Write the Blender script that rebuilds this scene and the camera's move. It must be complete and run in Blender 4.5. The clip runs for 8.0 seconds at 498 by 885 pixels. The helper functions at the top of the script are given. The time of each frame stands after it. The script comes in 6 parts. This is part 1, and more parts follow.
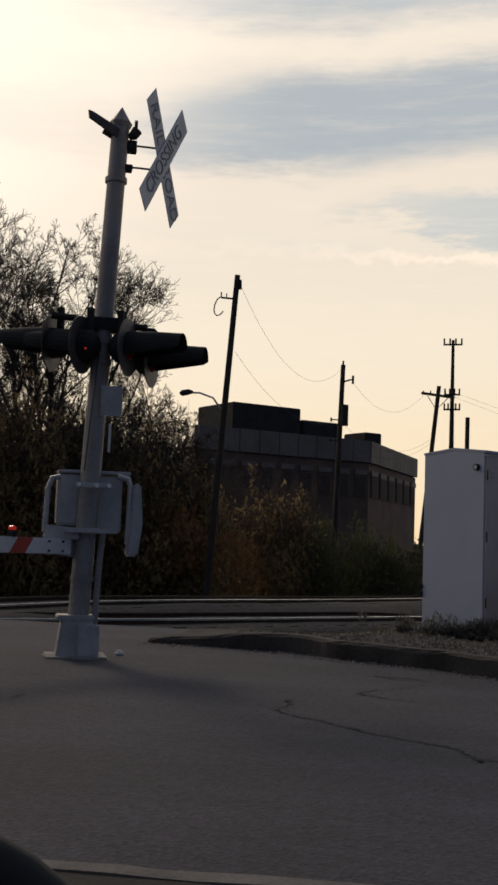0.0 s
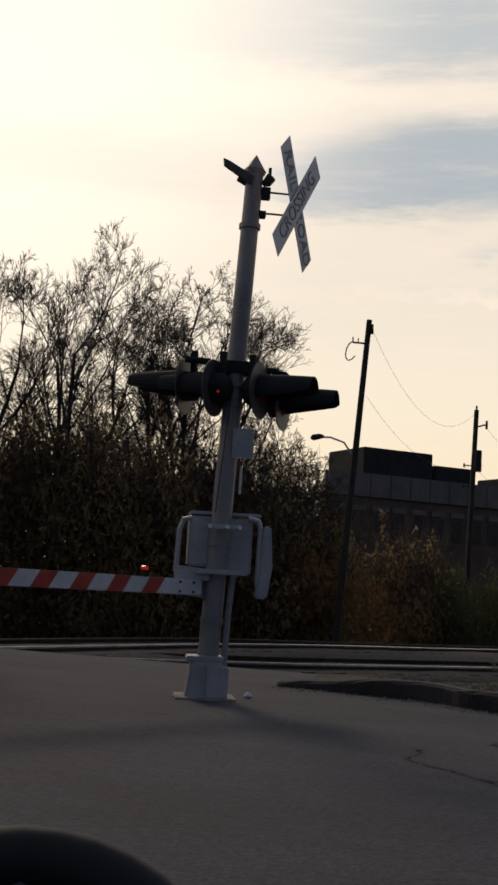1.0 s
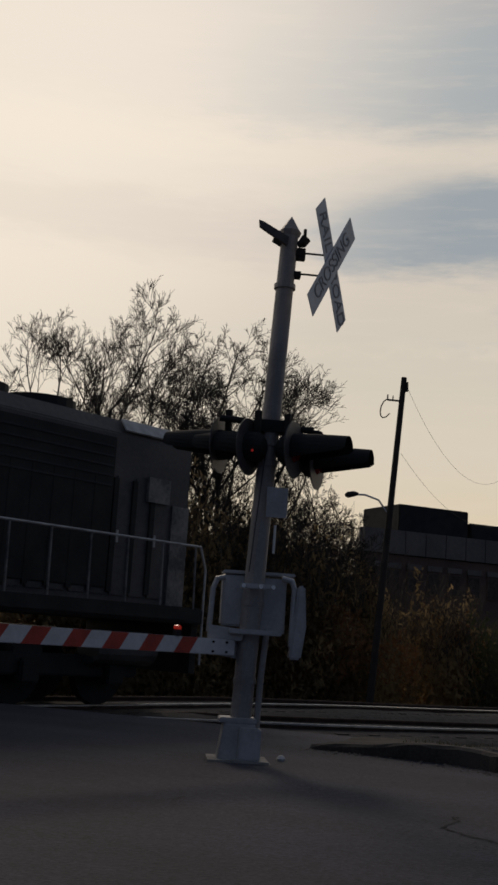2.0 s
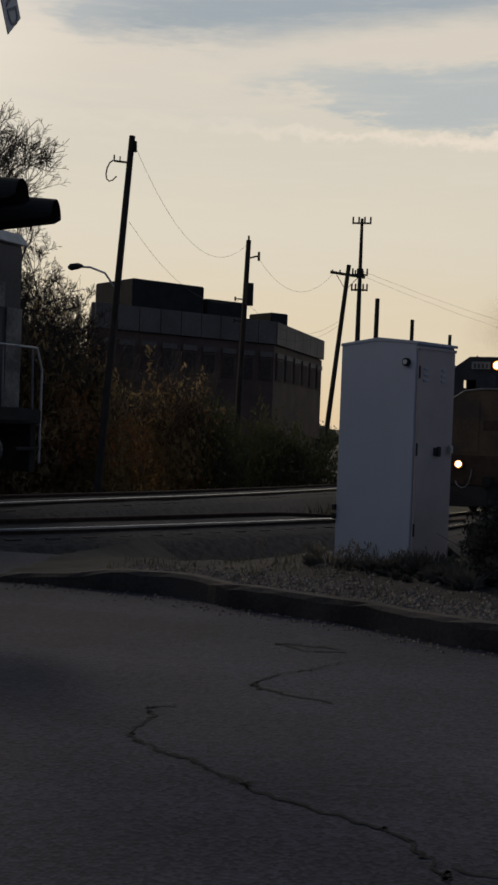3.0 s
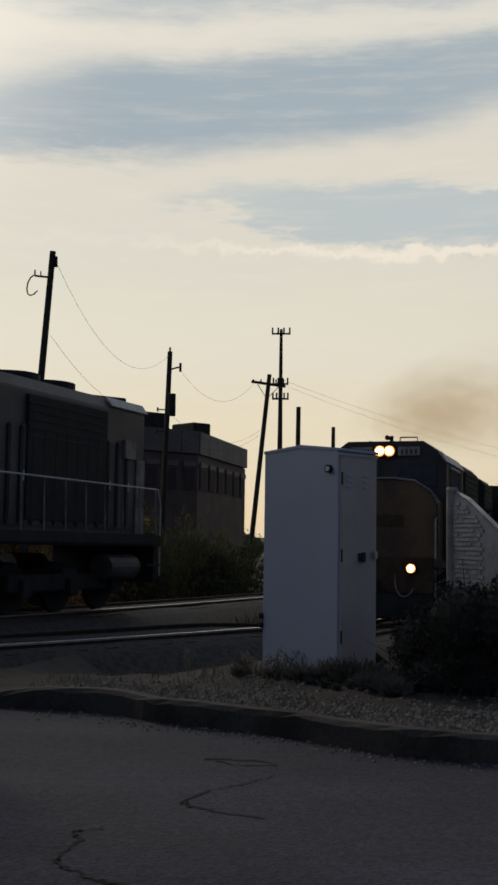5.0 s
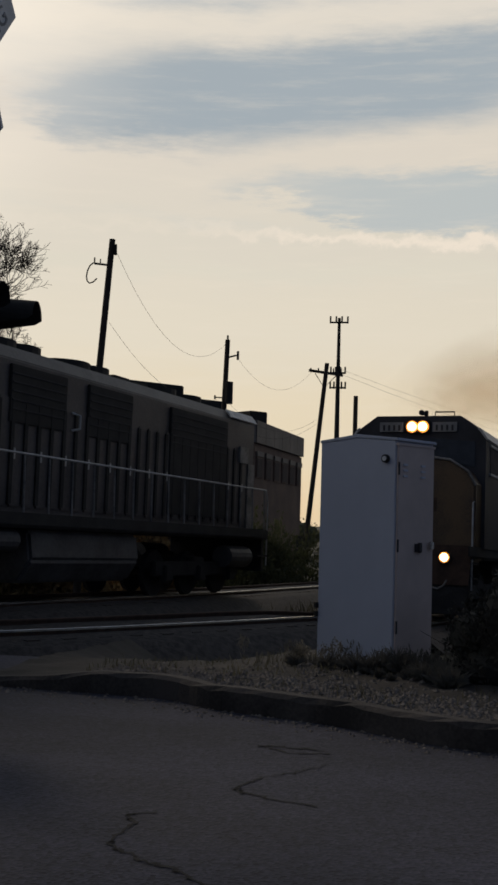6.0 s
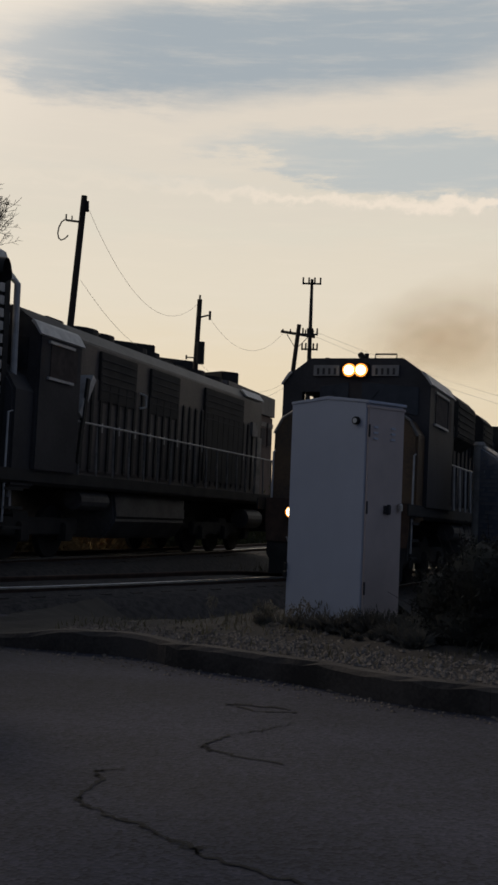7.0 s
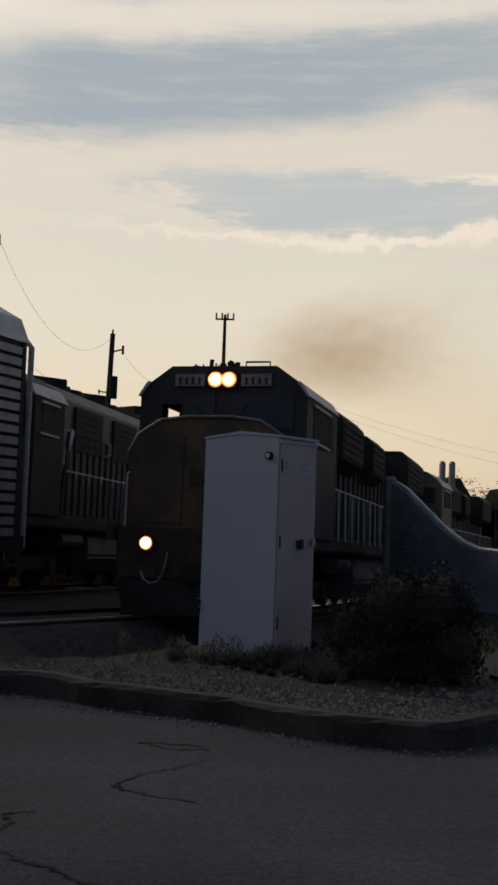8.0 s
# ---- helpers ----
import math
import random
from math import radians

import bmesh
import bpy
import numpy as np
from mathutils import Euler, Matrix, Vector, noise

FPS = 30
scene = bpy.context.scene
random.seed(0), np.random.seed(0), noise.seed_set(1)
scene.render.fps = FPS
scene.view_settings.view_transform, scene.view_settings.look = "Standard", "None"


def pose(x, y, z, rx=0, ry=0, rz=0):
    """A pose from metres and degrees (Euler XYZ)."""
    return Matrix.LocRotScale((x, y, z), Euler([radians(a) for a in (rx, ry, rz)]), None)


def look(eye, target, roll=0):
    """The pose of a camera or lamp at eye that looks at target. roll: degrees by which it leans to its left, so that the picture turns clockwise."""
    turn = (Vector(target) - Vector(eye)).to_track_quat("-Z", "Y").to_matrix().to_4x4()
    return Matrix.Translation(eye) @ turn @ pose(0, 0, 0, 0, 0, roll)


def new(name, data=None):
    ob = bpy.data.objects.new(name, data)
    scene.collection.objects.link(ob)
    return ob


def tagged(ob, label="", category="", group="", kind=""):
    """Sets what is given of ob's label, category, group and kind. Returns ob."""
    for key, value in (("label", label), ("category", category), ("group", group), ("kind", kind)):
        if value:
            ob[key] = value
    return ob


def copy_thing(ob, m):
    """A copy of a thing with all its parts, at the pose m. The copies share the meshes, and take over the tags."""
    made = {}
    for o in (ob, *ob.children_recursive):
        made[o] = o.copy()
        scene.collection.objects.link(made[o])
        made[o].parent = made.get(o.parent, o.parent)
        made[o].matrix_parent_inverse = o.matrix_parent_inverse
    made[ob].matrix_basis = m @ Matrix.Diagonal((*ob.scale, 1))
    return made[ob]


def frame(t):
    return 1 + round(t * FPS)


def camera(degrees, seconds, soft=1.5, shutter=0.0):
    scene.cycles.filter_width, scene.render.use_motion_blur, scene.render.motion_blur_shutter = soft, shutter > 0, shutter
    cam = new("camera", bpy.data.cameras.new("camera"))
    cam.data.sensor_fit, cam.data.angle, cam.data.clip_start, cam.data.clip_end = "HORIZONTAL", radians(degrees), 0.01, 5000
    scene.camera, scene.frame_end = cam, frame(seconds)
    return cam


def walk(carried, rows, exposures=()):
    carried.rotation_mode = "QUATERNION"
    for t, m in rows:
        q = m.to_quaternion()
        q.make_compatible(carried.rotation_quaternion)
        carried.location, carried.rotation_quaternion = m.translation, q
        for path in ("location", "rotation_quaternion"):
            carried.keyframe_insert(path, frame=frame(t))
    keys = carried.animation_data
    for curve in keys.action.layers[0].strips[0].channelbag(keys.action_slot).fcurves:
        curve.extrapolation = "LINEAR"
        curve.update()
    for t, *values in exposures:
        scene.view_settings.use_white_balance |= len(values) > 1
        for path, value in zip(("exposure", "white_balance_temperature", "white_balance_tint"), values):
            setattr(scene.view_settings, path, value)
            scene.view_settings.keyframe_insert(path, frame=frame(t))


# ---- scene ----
LENS = 24.87
EYE_CAR = (0.28, -2.56, 1.06)
EYE_OUT = (0.0, 0.0, 1.40)


def aim(eye, yaw, pitch, roll):
    a, b = radians(yaw), radians(pitch)
    way = Vector((math.sin(a) * math.cos(b), math.cos(a) * math.cos(b), math.sin(b)))
    return look(eye, Vector(eye) + way * 10, roll)


cam = camera(LENS, 8.0, soft=2.8, shutter=0.0)
PATH = [
    (0.0, (0.28, -2.56, 1.10), -12.69, 5.07, 1.94), (0.5, EYE_CAR, -15.30, 2.93, 2.31), (1.0, (0.28, -2.56, 1.08), -19.44, 7.06, 3.13),
    (1.2, EYE_CAR, -21.40, 8.53, 3.50), (2.3, (0.28, -2.56, 1.12), -21.21, 9.83, 3.66), (2.5, (0.28, -2.56, 1.12), -17.69, 8.27, 2.23),
    (2.6, (0.17, -1.54, 1.22), -15.89, 5.72, 2.59), (2.7, (0.01, -0.13, 1.38), -12.54, 2.17, 3.00), (2.8, EYE_OUT, -10.58, 0.83, 2.60),
    (3.0, EYE_OUT, -7.70, -0.88, 2.20), (3.2, EYE_OUT, -1.47, -0.72, 2.26), (3.5, EYE_OUT, 3.26, -0.91, 2.20),
    (4.0, EYE_OUT, 3.08, 1.79, 1.03), (4.5, EYE_OUT, -0.50, 4.25, 0.84), (5.0, EYE_OUT, -4.00, 4.75, 0.83),
    (6.5, EYE_OUT, -7.13, 3.26, 1.79), (7.0, EYE_OUT, -5.32, 2.16, 2.24), (7.5, EYE_OUT, -1.40, 1.67, 2.23),
    (8.0, EYE_OUT, -0.98, 4.09, 2.01)]
EXPOSE = [(0.0, 0.22, 7000, 15), (1.0, 0.24, 7000, 15), (1.2, 0.2, 7000, 15), (2.3, -0.4, 6800, 13), (2.6, -0.5, 6800, 12), (3.0, -0.12, 6700, 12), (3.5, 0.1, 6650, 12), (4.5, 0.05, 6500, 10),
          (5.2, 0.0, 6550, 10), (6.5, -0.04, 6750, 13), (8.0, 0.0, 6750, 13)]
walk(cam, [(t, aim(e, y, p, r)) for t, e, y, p, r in PATH], EXPOSE)

# ---- light ----
SUN_AZ, SUN_EL = -39.0, 31.0
sun_way = Vector((math.sin(radians(SUN_AZ)) * math.cos(radians(SUN_EL)), math.cos(radians(SUN_AZ)) * math.cos(radians(SUN_EL)), math.sin(radians(SUN_EL))))
sun = new("sun", bpy.data.lights.new("sun", "SUN"))
sun.data.energy, sun.data.angle, sun.data.color = 0.62, radians(12), (1.0, 0.86, 0.68)
sun.matrix_world = look(sun_way * 100, (0, 0, 0))


def make_world():
    world = bpy.data.worlds.new("evening_sky")
    scene.world = world
    world.use_nodes = True
    nt = world.node_tree
    nt.nodes.clear()
    n = nt.nodes.new
    lk = nt.links.new

    def math_node(op, a, b=0.0, clamp=False):
        m = n("ShaderNodeMath")
        m.operation, m.use_clamp = op, clamp
        for i, v in enumerate((a, b)):
            if isinstance(v, (int, float)):
                m.inputs[i].default_value = v
            else:
                lk(v, m.inputs[i])
        return m.outputs[0]

    def mix(f, a, b):
        m = n("ShaderNodeMix")
        m.data_type = "RGBA"
        for i, v in ((0, f), (6, a), (7, b)):
            if isinstance(v, tuple):
                m.inputs[i].default_value = (*v, 1)
            elif isinstance(v, (int, float)):
                m.inputs[i].default_value = v
            else:
                lk(v, m.inputs[i])
        return m.outputs[2]

    def ramp(f, lo, hi):
        m = n("ShaderNodeMapRange")
        m.interpolation_type = "SMOOTHSTEP"
        lk(f, m.inputs[0])
        m.inputs[1].default_value, m.inputs[2].default_value = lo, hi
        return m.outputs[0]

    tc = n("ShaderNodeTexCoord").outputs["Generated"]
    sep = n("ShaderNodeSeparateXYZ")
    lk(tc, sep.inputs[0])
    up = math_node("MAXIMUM", sep.outputs[2], 0.0)
    dot = n("ShaderNodeVectorMath")
    dot.operation = "DOT_PRODUCT"
    lk(tc, dot.inputs[0])
    dot.inputs[1].default_value = sun_way
    near_sun = ramp(dot.outputs["Value"], 0.895, 1.0)
    west = ramp(dot.outputs["Value"], -0.25, 0.75)

    sky = n("ShaderNodeTexSky")
    sky.sky_type, sky.sun_disc = "NISHITA", False
    sky.sun_elevation, sky.sun_rotation = radians(SUN_EL), radians(SUN_AZ)
    clear = n("ShaderNodeVectorMath")
    clear.operation = "SCALE"
    lk(sky.outputs[0], clear.inputs[0])
    clear.inputs["Scale"].default_value = 0.06

    # angles over the ground in degrees, bent by coarse and fine wisps
    def axis(v):
        return math_node("MULTIPLY", v, 180 / math.pi)

    az = axis(math_node("ARCTAN2", sep.outputs[0], sep.outputs[1]))
    el = axis(math_node("ARCSINE", sep.outputs[2]))

    def streak(ku, kv, seed, detail, rough=0.6):
        """Cloud noise drawn out sideways: ku and kv cells to a degree, rising slightly to the right."""
        c = n("ShaderNodeCombineXYZ")
        lk(math_node("MULTIPLY", az, ku), c.inputs[0])
        lk(math_node("MULTIPLY", math_node("SUBTRACT", el, math_node("MULTIPLY", az, 0.01)), kv), c.inputs[1])
        c.inputs[2].default_value = seed
        t = n("ShaderNodeTexNoise")
        lk(c.outputs[0], t.inputs["Vector"])
        t.inputs["Scale"].default_value = 1.0
        t.inputs["Detail"].default_value = detail
        t.inputs["Roughness"].default_value = rough
        return math_node("SUBTRACT", t.outputs[0], 0.5)

    coarse, wisp, fine = streak(0.10, 0.22, 2.4, 4), streak(0.22, 1.1, 8.2, 8, .68), streak(0.7, 4.5, 5.7, 8, .7)
    bent_az = math_node("ADD", az, math_node("MULTIPLY", wisp, 9.0))
    bent = math_node("ADD", el, math_node("MULTIPLY", coarse, 2.0))
    bent = math_node("ADD", bent, math_node("MULTIPLY", wisp, 2.4))
    bent = math_node("ADD", bent, math_node("MULTIPLY", fine, 0.45))

    def ramp_of(f, stops, ease="EASE"):
        r = n("ShaderNodeValToRGB")
        lk(f, r.inputs[0])
        r.color_ramp.interpolation = ease
        e = r.color_ramp.elements
        e[0].position, e[0].color = stops[0][0], (*stops[0][1], 1)
        e[1].position, e[1].color = stops[-1][0], (*stops[-1][1], 1)
        for q, c in stops[1:-1]:
            e.new(q).color = (*c, 1)
        return r.outputs[0]

    along = math_node("DIVIDE", math_node("ADD", bent_az, 45.0), 75.0, True)

    def bank(stops, soft, height=bent):
        """A long cloud bank: stops of (azimuth, middle height, half depth, strength)."""
        c = n("ShaderNodeSeparateColor")
        lk(ramp_of(along, [((q + 45) / 75, (m / 40, h / 10, k)) for q, m, h, k in stops], "LINEAR"), c.inputs[0])
        off = math_node("ABSOLUTE", math_node("SUBTRACT", height, math_node("MULTIPLY", c.outputs[0], 40.0)))
        inside = math_node("SUBTRACT", math_node("MULTIPLY", c.outputs[1], 10.0), off)
        return math_node("MULTIPLY", ramp(inside, -soft, soft), c.outputs[2])

    col = ramp_of(math_node("DIVIDE", math_node("MAXIMUM", bent, 0.0), 40.0, True),
                  [(0.0, (0.84, 0.66, 0.42)), (0.12, (0.82, 0.712, 0.515)), (0.25, (0.80, 0.738, 0.595)), (0.36, (0.76, 0.715, 0.60)), (0.47, (0.77, 0.715, 0.61)),
                   (0.60, (0.70, 0.68, 0.61)), (0.70, (0.54, 0.56, 0.56)), (1.0, (0.38, 0.43, 0.47))])
    col = mix(0.10, col, clear.outputs[0])
    for stops, soft, tone in (
            ([(-45, 21, 1.2, .8), (-30, 20.4, 1.5, .9), (-21, 20.2, 1.1, .6), (-17, 20, .6, 0), (30, 20, .5, 0)], 1.0, (0.50, 0.485, 0.47)),
            ([(-45, 27, .5, 0), (-27, 27, 1, 0), (-22, 27.4, 2.2, .85), (-8, 28, 2.4, .95), (10, 28.5, 2.2, .9), (30, 29, 2.5, .9)], 1.3, (0.44, 0.50, 0.53)),
            ([(-45, 20, .5, 0), (-21, 20.6, .5, 0), (-17, 20.4, 1.5, .9), (-10, 20.9, 2.4, 1), (-3, 21.6, 2.1, 1), (4, 22.3, 1.9, 1), (9, 22.9, 1.6, .9), (16, 22.9, 1.7, .8), (30, 23, 2, .8)], 1.0, (0.37, 0.435, 0.48)),
            ([(-45, 17, .2, 0), (-9.5, 17.0, .15, 0), (-6.5, 16.9, .35, .7), (-2, 16.5, 1.1, .95), (3, 16.1, 1.6, 1), (8, 15.9, 1.55, 1), (11, 16.2, 1.0, .9), (14, 16.3, .5, .6), (30, 16, 1.6, .9)], .45, (0.50, 0.55, 0.555)),
            ([(-45, 15.4, .2, 0), (-14, 15.6, .25, .2), (-10, 15.3, .25, .5), (-6, 15.0, .2, .35), (-2, 15.2, .1, 0), (30, 15, .1, 0)], .35, (0.66, 0.66, 0.60)),
            ([(-45, 12.7, .3, .3), (-10, 12.8, .4, .55), (4, 12.6, .5, .5), (16, 12.2, .4, .6), (30, 12, .4, .4)], .5, (0.72, 0.70, 0.595)),
            ([(-45, 17.2, .2, 0), (6.5, 17.2, .2, 0), (9.5, 17.3, .28, .9), (16, 17.3, .45, .9), (30, 17.2, .3, .5)], .3, (0.86, 0.79, 0.66)),
            ([(-45, 24.8, .8, .7), (-20, 24.3, .8, .7), (5, 25.2, .7, .55), (30, 25.5, .8, .5)], .9, (0.84, 0.78, 0.67))):
        col = mix(bank(stops, soft), col, tone)
    # a thin line of puffs below the blue gap
    puff = math_node("ADD", el, math_node("MULTIPLY", streak(0.75, 0.9, 3.3, 6), 2.0))
    puff = bank([(-45, 14.5, .2, 0), (-10, 14.7, .2, .2), (-4, 14.5, .16, .8), (3, 14.2, .22, 1), (8, 14.3, .28, 1), (11.5, 14.8, .45, .9), (17, 14.8, .6, .8), (30, 14.5, .5, .6)], .20, puff)
    col = mix(puff, col, (0.85, 0.775, 0.66))
    # faint thin veils over all
    col = mix(math_node("MULTIPLY", ramp(streak(0.16, 1.6, 11.0, 8, .7), -0.05, 0.25), 0.22), col, (0.84, 0.77, 0.65))
    col = mix(west, (0.070, 0.100, 0.165), col)
    col = mix(math_node("MULTIPLY", near_sun, 0.75), col, (1.10, 1.02, 0.88))
    dull = mix(west, (0.055, 0.078, 0.125), (0.115, 0.145, 0.20))
    col = mix(ramp(up, 0.50, 0.80), col, dull)
    bg = n("ShaderNodeBackground")
    lk(col, bg.inputs[0])
    bg.inputs[1].default_value = 1.0
    out = n("ShaderNodeOutputWorld")
    lk(bg.outputs[0], out.inputs[0])


make_world()


# ---- materials ----
def mat(name, base, other=None, rough=0.7, metal=0.0, scale=6.0, fine=60.0, bump=0.15, spread=0.6, emit=0.0, alpha=1.0):
    """Two colours mixed by a coarse and a fine noise, with relief from the fine one."""
    m = bpy.data.materials.new(name)
    m.use_nodes = True
    nt = m.node_tree
    b = nt.nodes["Principled BSDF"]
    other = other or tuple(c * 0.6 for c in base)
    tc = nt.nodes.new("ShaderNodeTexCoord")
    n1, n2 = nt.nodes.new("ShaderNodeTexNoise"), nt.nodes.new("ShaderNodeTexNoise")
    for nn, sc in ((n1, scale), (n2, fine)):
        nt.links.new(tc.outputs["Object"], nn.inputs["Vector"])
        nn.inputs["Scale"].default_value = sc
        nn.inputs["Detail"].default_value = 5
    add = nt.nodes.new("ShaderNodeMath")
    add.operation = "MULTIPLY_ADD"
    nt.links.new(n2.outputs[0], add.inputs[0])
    add.inputs[1].default_value = 0.45
    nt.links.new(n1.outputs[0], add.inputs[2])
    mr = nt.nodes.new("ShaderNodeMapRange")
    nt.links.new(add.outputs[0], mr.inputs[0])
    mr.inputs[1].default_value, mr.inputs[2].default_value = 0.72 - 0.25 * spread, 0.72 + 0.25 * spread
    mx = nt.nodes.new("ShaderNodeMix")
    mx.data_type = "RGBA"
    nt.links.new(mr.outputs[0], mx.inputs[0])
    mx.inputs[6].default_value, mx.inputs[7].default_value = (*other, 1), (*base, 1)
    nt.links.new(mx.outputs[2], b.inputs["Base Color"])
    b.inputs["Roughness"].default_value, b.inputs["Metallic"].default_value = rough, metal
    if bump:
        bp = nt.nodes.new("ShaderNodeBump")
        bp.inputs["Strength"].default_value = bump
        bp.inputs["Distance"].default_value = 0.02
        nt.links.new(add.outputs[0], bp.inputs["Height"])
        nt.links.new(bp.outputs[0], b.inputs["Normal"])
    if emit:
        b.inputs["Emission Color"].default_value = (*base, 1)
        b.inputs["Emission Strength"].default_value = emit
    if alpha < 1:
        b.inputs["Alpha"].default_value = alpha
    return m




def asphalt():
    m = mat("asphalt", (0.050, 0.050, 0.073), (0.023, 0.0232, 0.034), 0.9, scale=0.6, fine=14, bump=0.0, spread=0.8)
    nt = m.node_tree
    b = nt.nodes["Principled BSDF"]
    tc = nt.nodes.new("ShaderNodeTexCoord")
    grit = nt.nodes.new("ShaderNodeTexVoronoi")
    grit.inputs["Scale"].default_value = 52
    lane = nt.nodes.new("ShaderNodeTexNoise")
    mp = nt.nodes.new("ShaderNodeMapping")
    mp.inputs["Scale"].default_value = (0.12, 1.6, 1)
    nt.links.new(tc.outputs["Object"], mp.inputs[0])
    nt.links.new(mp.outputs[0], lane.inputs["Vector"])
    lane.inputs["Scale"].default_value = 1.2
    lane.inputs["Detail"].default_value = 4
    nt.links.new(tc.outputs["Object"], grit.inputs["Vector"])
    old = b.inputs["Base Color"].links[0].from_socket
    hs = nt.nodes.new("ShaderNodeHueSaturation")
    nt.links.new(old, hs.inputs["Color"])
    v = nt.nodes.new("ShaderNodeMath")
    v.operation = "MULTIPLY_ADD"
    nt.links.new(grit.outputs["Color"], v.inputs[0])
    v.inputs[1].default_value = 1.3
    nt.links.new(lane.outputs[0], v.inputs[2])
    w = nt.nodes.new("ShaderNodeMath")
    w.operation = "MULTIPLY"
    nt.links.new(v.outputs[0], w.inputs[0])
    w.inputs[1].default_value = 0.78
    nt.links.new(w.outputs[0], hs.inputs["Value"])
    nt.links.new(hs.outputs[0], b.inputs["Base Color"])
    bp = nt.nodes.new("ShaderNodeBump")
    bp.inputs["Strength"].default_value = 0.7
    bp.inputs["Distance"].default_value = 0.006
    nt.links.new(grit.outputs["Distance"], bp.inputs["Height"])
    nt.links.new(bp.outputs[0], b.inputs["Normal"])
    return m


ASPHALT = asphalt()
WORN_LANE = mat("worn_lane", (0.088, 0.088, 0.098), (0.055, 0.055, 0.062), 0.9, scale=0.8, fine=22, bump=0.3)
CRACK = mat("crack_tar", (0.012, 0.011, 0.011), rough=0.9)
DIRT = mat("dirt", (0.036, 0.030, 0.025), (0.016, 0.0135, 0.0115), 0.95, scale=1.5, fine=25, bump=0.8)
FIELD = mat("dry_grass_ground", (0.085, 0.074, 0.042), (0.042, 0.038, 0.024), 0.95, scale=0.25, fine=6, bump=0.6)
BALLAST = mat("ballast", (0.062, 0.052, 0.047), (0.022, 0.019, 0.017), 0.95, scale=9, fine=28, bump=1.0)
GRAVEL = mat("gravel_stone", (0.225, 0.19, 0.158), (0.06, 0.052, 0.046), 0.9, scale=12, fine=60, bump=0.2)
# Dirty concrete, darkened further so the face's shade sits in the colour.
KERB_STONE = mat("dirty_shaded_kerb", (0.075, 0.064, 0.056), (0.028, 0.024, 0.021), 0.95, scale=2.2, fine=40, bump=0.5)
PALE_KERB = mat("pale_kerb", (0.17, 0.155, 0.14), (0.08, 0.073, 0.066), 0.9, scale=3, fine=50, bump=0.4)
CONCRETE = mat("concrete", (0.34, 0.32, 0.29), (0.20, 0.19, 0.17), 0.9, scale=3, fine=50, bump=0.3)
RAIL_STEEL = mat("rail_steel", (0.78, 0.75, 0.70), (0.55, 0.52, 0.48), 0.25, 0.9, scale=3, fine=30, bump=0.05)
RUST = mat("rail_rust", (0.09, 0.05, 0.032), rough=0.85)
TIE = mat("sleeper_wood", (0.06, 0.045, 0.035), (0.03, 0.024, 0.02), 0.9, scale=4, fine=40)
GREY_PAINT = mat("aluminium_paint", (0.50, 0.49, 0.48), (0.36, 0.35, 0.34), 0.45, 0.3, scale=3, fine=30, bump=0.06)
MAST_PAINT = mat("dull_aluminium", (0.33, 0.305, 0.29), (0.23, 0.21, 0.20), 0.6, 0.2, scale=2, fine=25, bump=0.06)
# Taupe door side; the front's blue skylight cast is put into its base colour.
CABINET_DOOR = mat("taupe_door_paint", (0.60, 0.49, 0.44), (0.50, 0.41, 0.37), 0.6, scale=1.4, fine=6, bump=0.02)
CABINET = mat("cabinet_paint_sky_cast", (0.535, 0.56, 0.635), (0.47, 0.495, 0.565), 0.55, scale=1.1, fine=5, bump=0.015, spread=1.2)
BLACK = mat("black_paint", (0.020, 0.019, 0.018), rough=0.85, bump=0.05)
RUBBER = mat("black_rubber", (0.015, 0.015, 0.015), rough=0.8, bump=0.05)
WHITE = mat("white_paint", (0.75, 0.74, 0.71), (0.60, 0.59, 0.56), 0.6, scale=3, fine=30, bump=0.05)
SIGN_WHITE = mat("sign_sheeting", (0.70, 0.70, 0.70), (0.55, 0.55, 0.55), 0.4, scale=4, fine=40, bump=0.03)
FADED = mat("faded_black", (0.36, 0.35, 0.34), (0.25, 0.245, 0.24), 0.7, scale=6, fine=50, bump=0)
RED = mat("red_sheeting", (0.55, 0.06, 0.03), (0.40, 0.04, 0.02), 0.45, bump=0.03)
RED_LENS = mat("red_lens", (0.30, 0.01, 0.01), rough=0.15, bump=0)
RED_GLOW = mat("red_lamp", (1.0, 0.05, 0.02), rough=0.3, bump=0, emit=0.12)
WARM_GLOW = mat("headlight_glow", (1.0, 0.80, 0.46), rough=0.2, bump=0, emit=6.0)
# Orange halo of the lit lamps, put in as an emissive disc.
AMBER_HALO = mat("lamp_halo", (1.0, 0.36, 0.07), rough=0.2, bump=0, emit=0.9)
NAVY = mat("navy_paint", (0.036, 0.034, 0.040), (0.020, 0.019, 0.022), 0.62, scale=1.2, fine=20, bump=0.04)
HOOD_GREY = mat("faded_hood_paint", (0.115, 0.098, 0.09), (0.058, 0.052, 0.05), 0.55, scale=1.0, fine=14, bump=0.08)
YELLOW = mat("dull_yellow_paint", (0.15, 0.088, 0.04), (0.07, 0.044, 0.026), 0.5, scale=1.5, fine=18, bump=0.04)
HOOD_PALE = mat("pale_hood_paint", (0.30, 0.27, 0.24), (0.10, 0.095, 0.09), 0.6, scale=1.6, fine=16, bump=0.06)
UNDER = mat("grimy_steel", (0.030, 0.027, 0.024), (0.015, 0.014, 0.013), 0.8, scale=2, fine=20, bump=0.2)
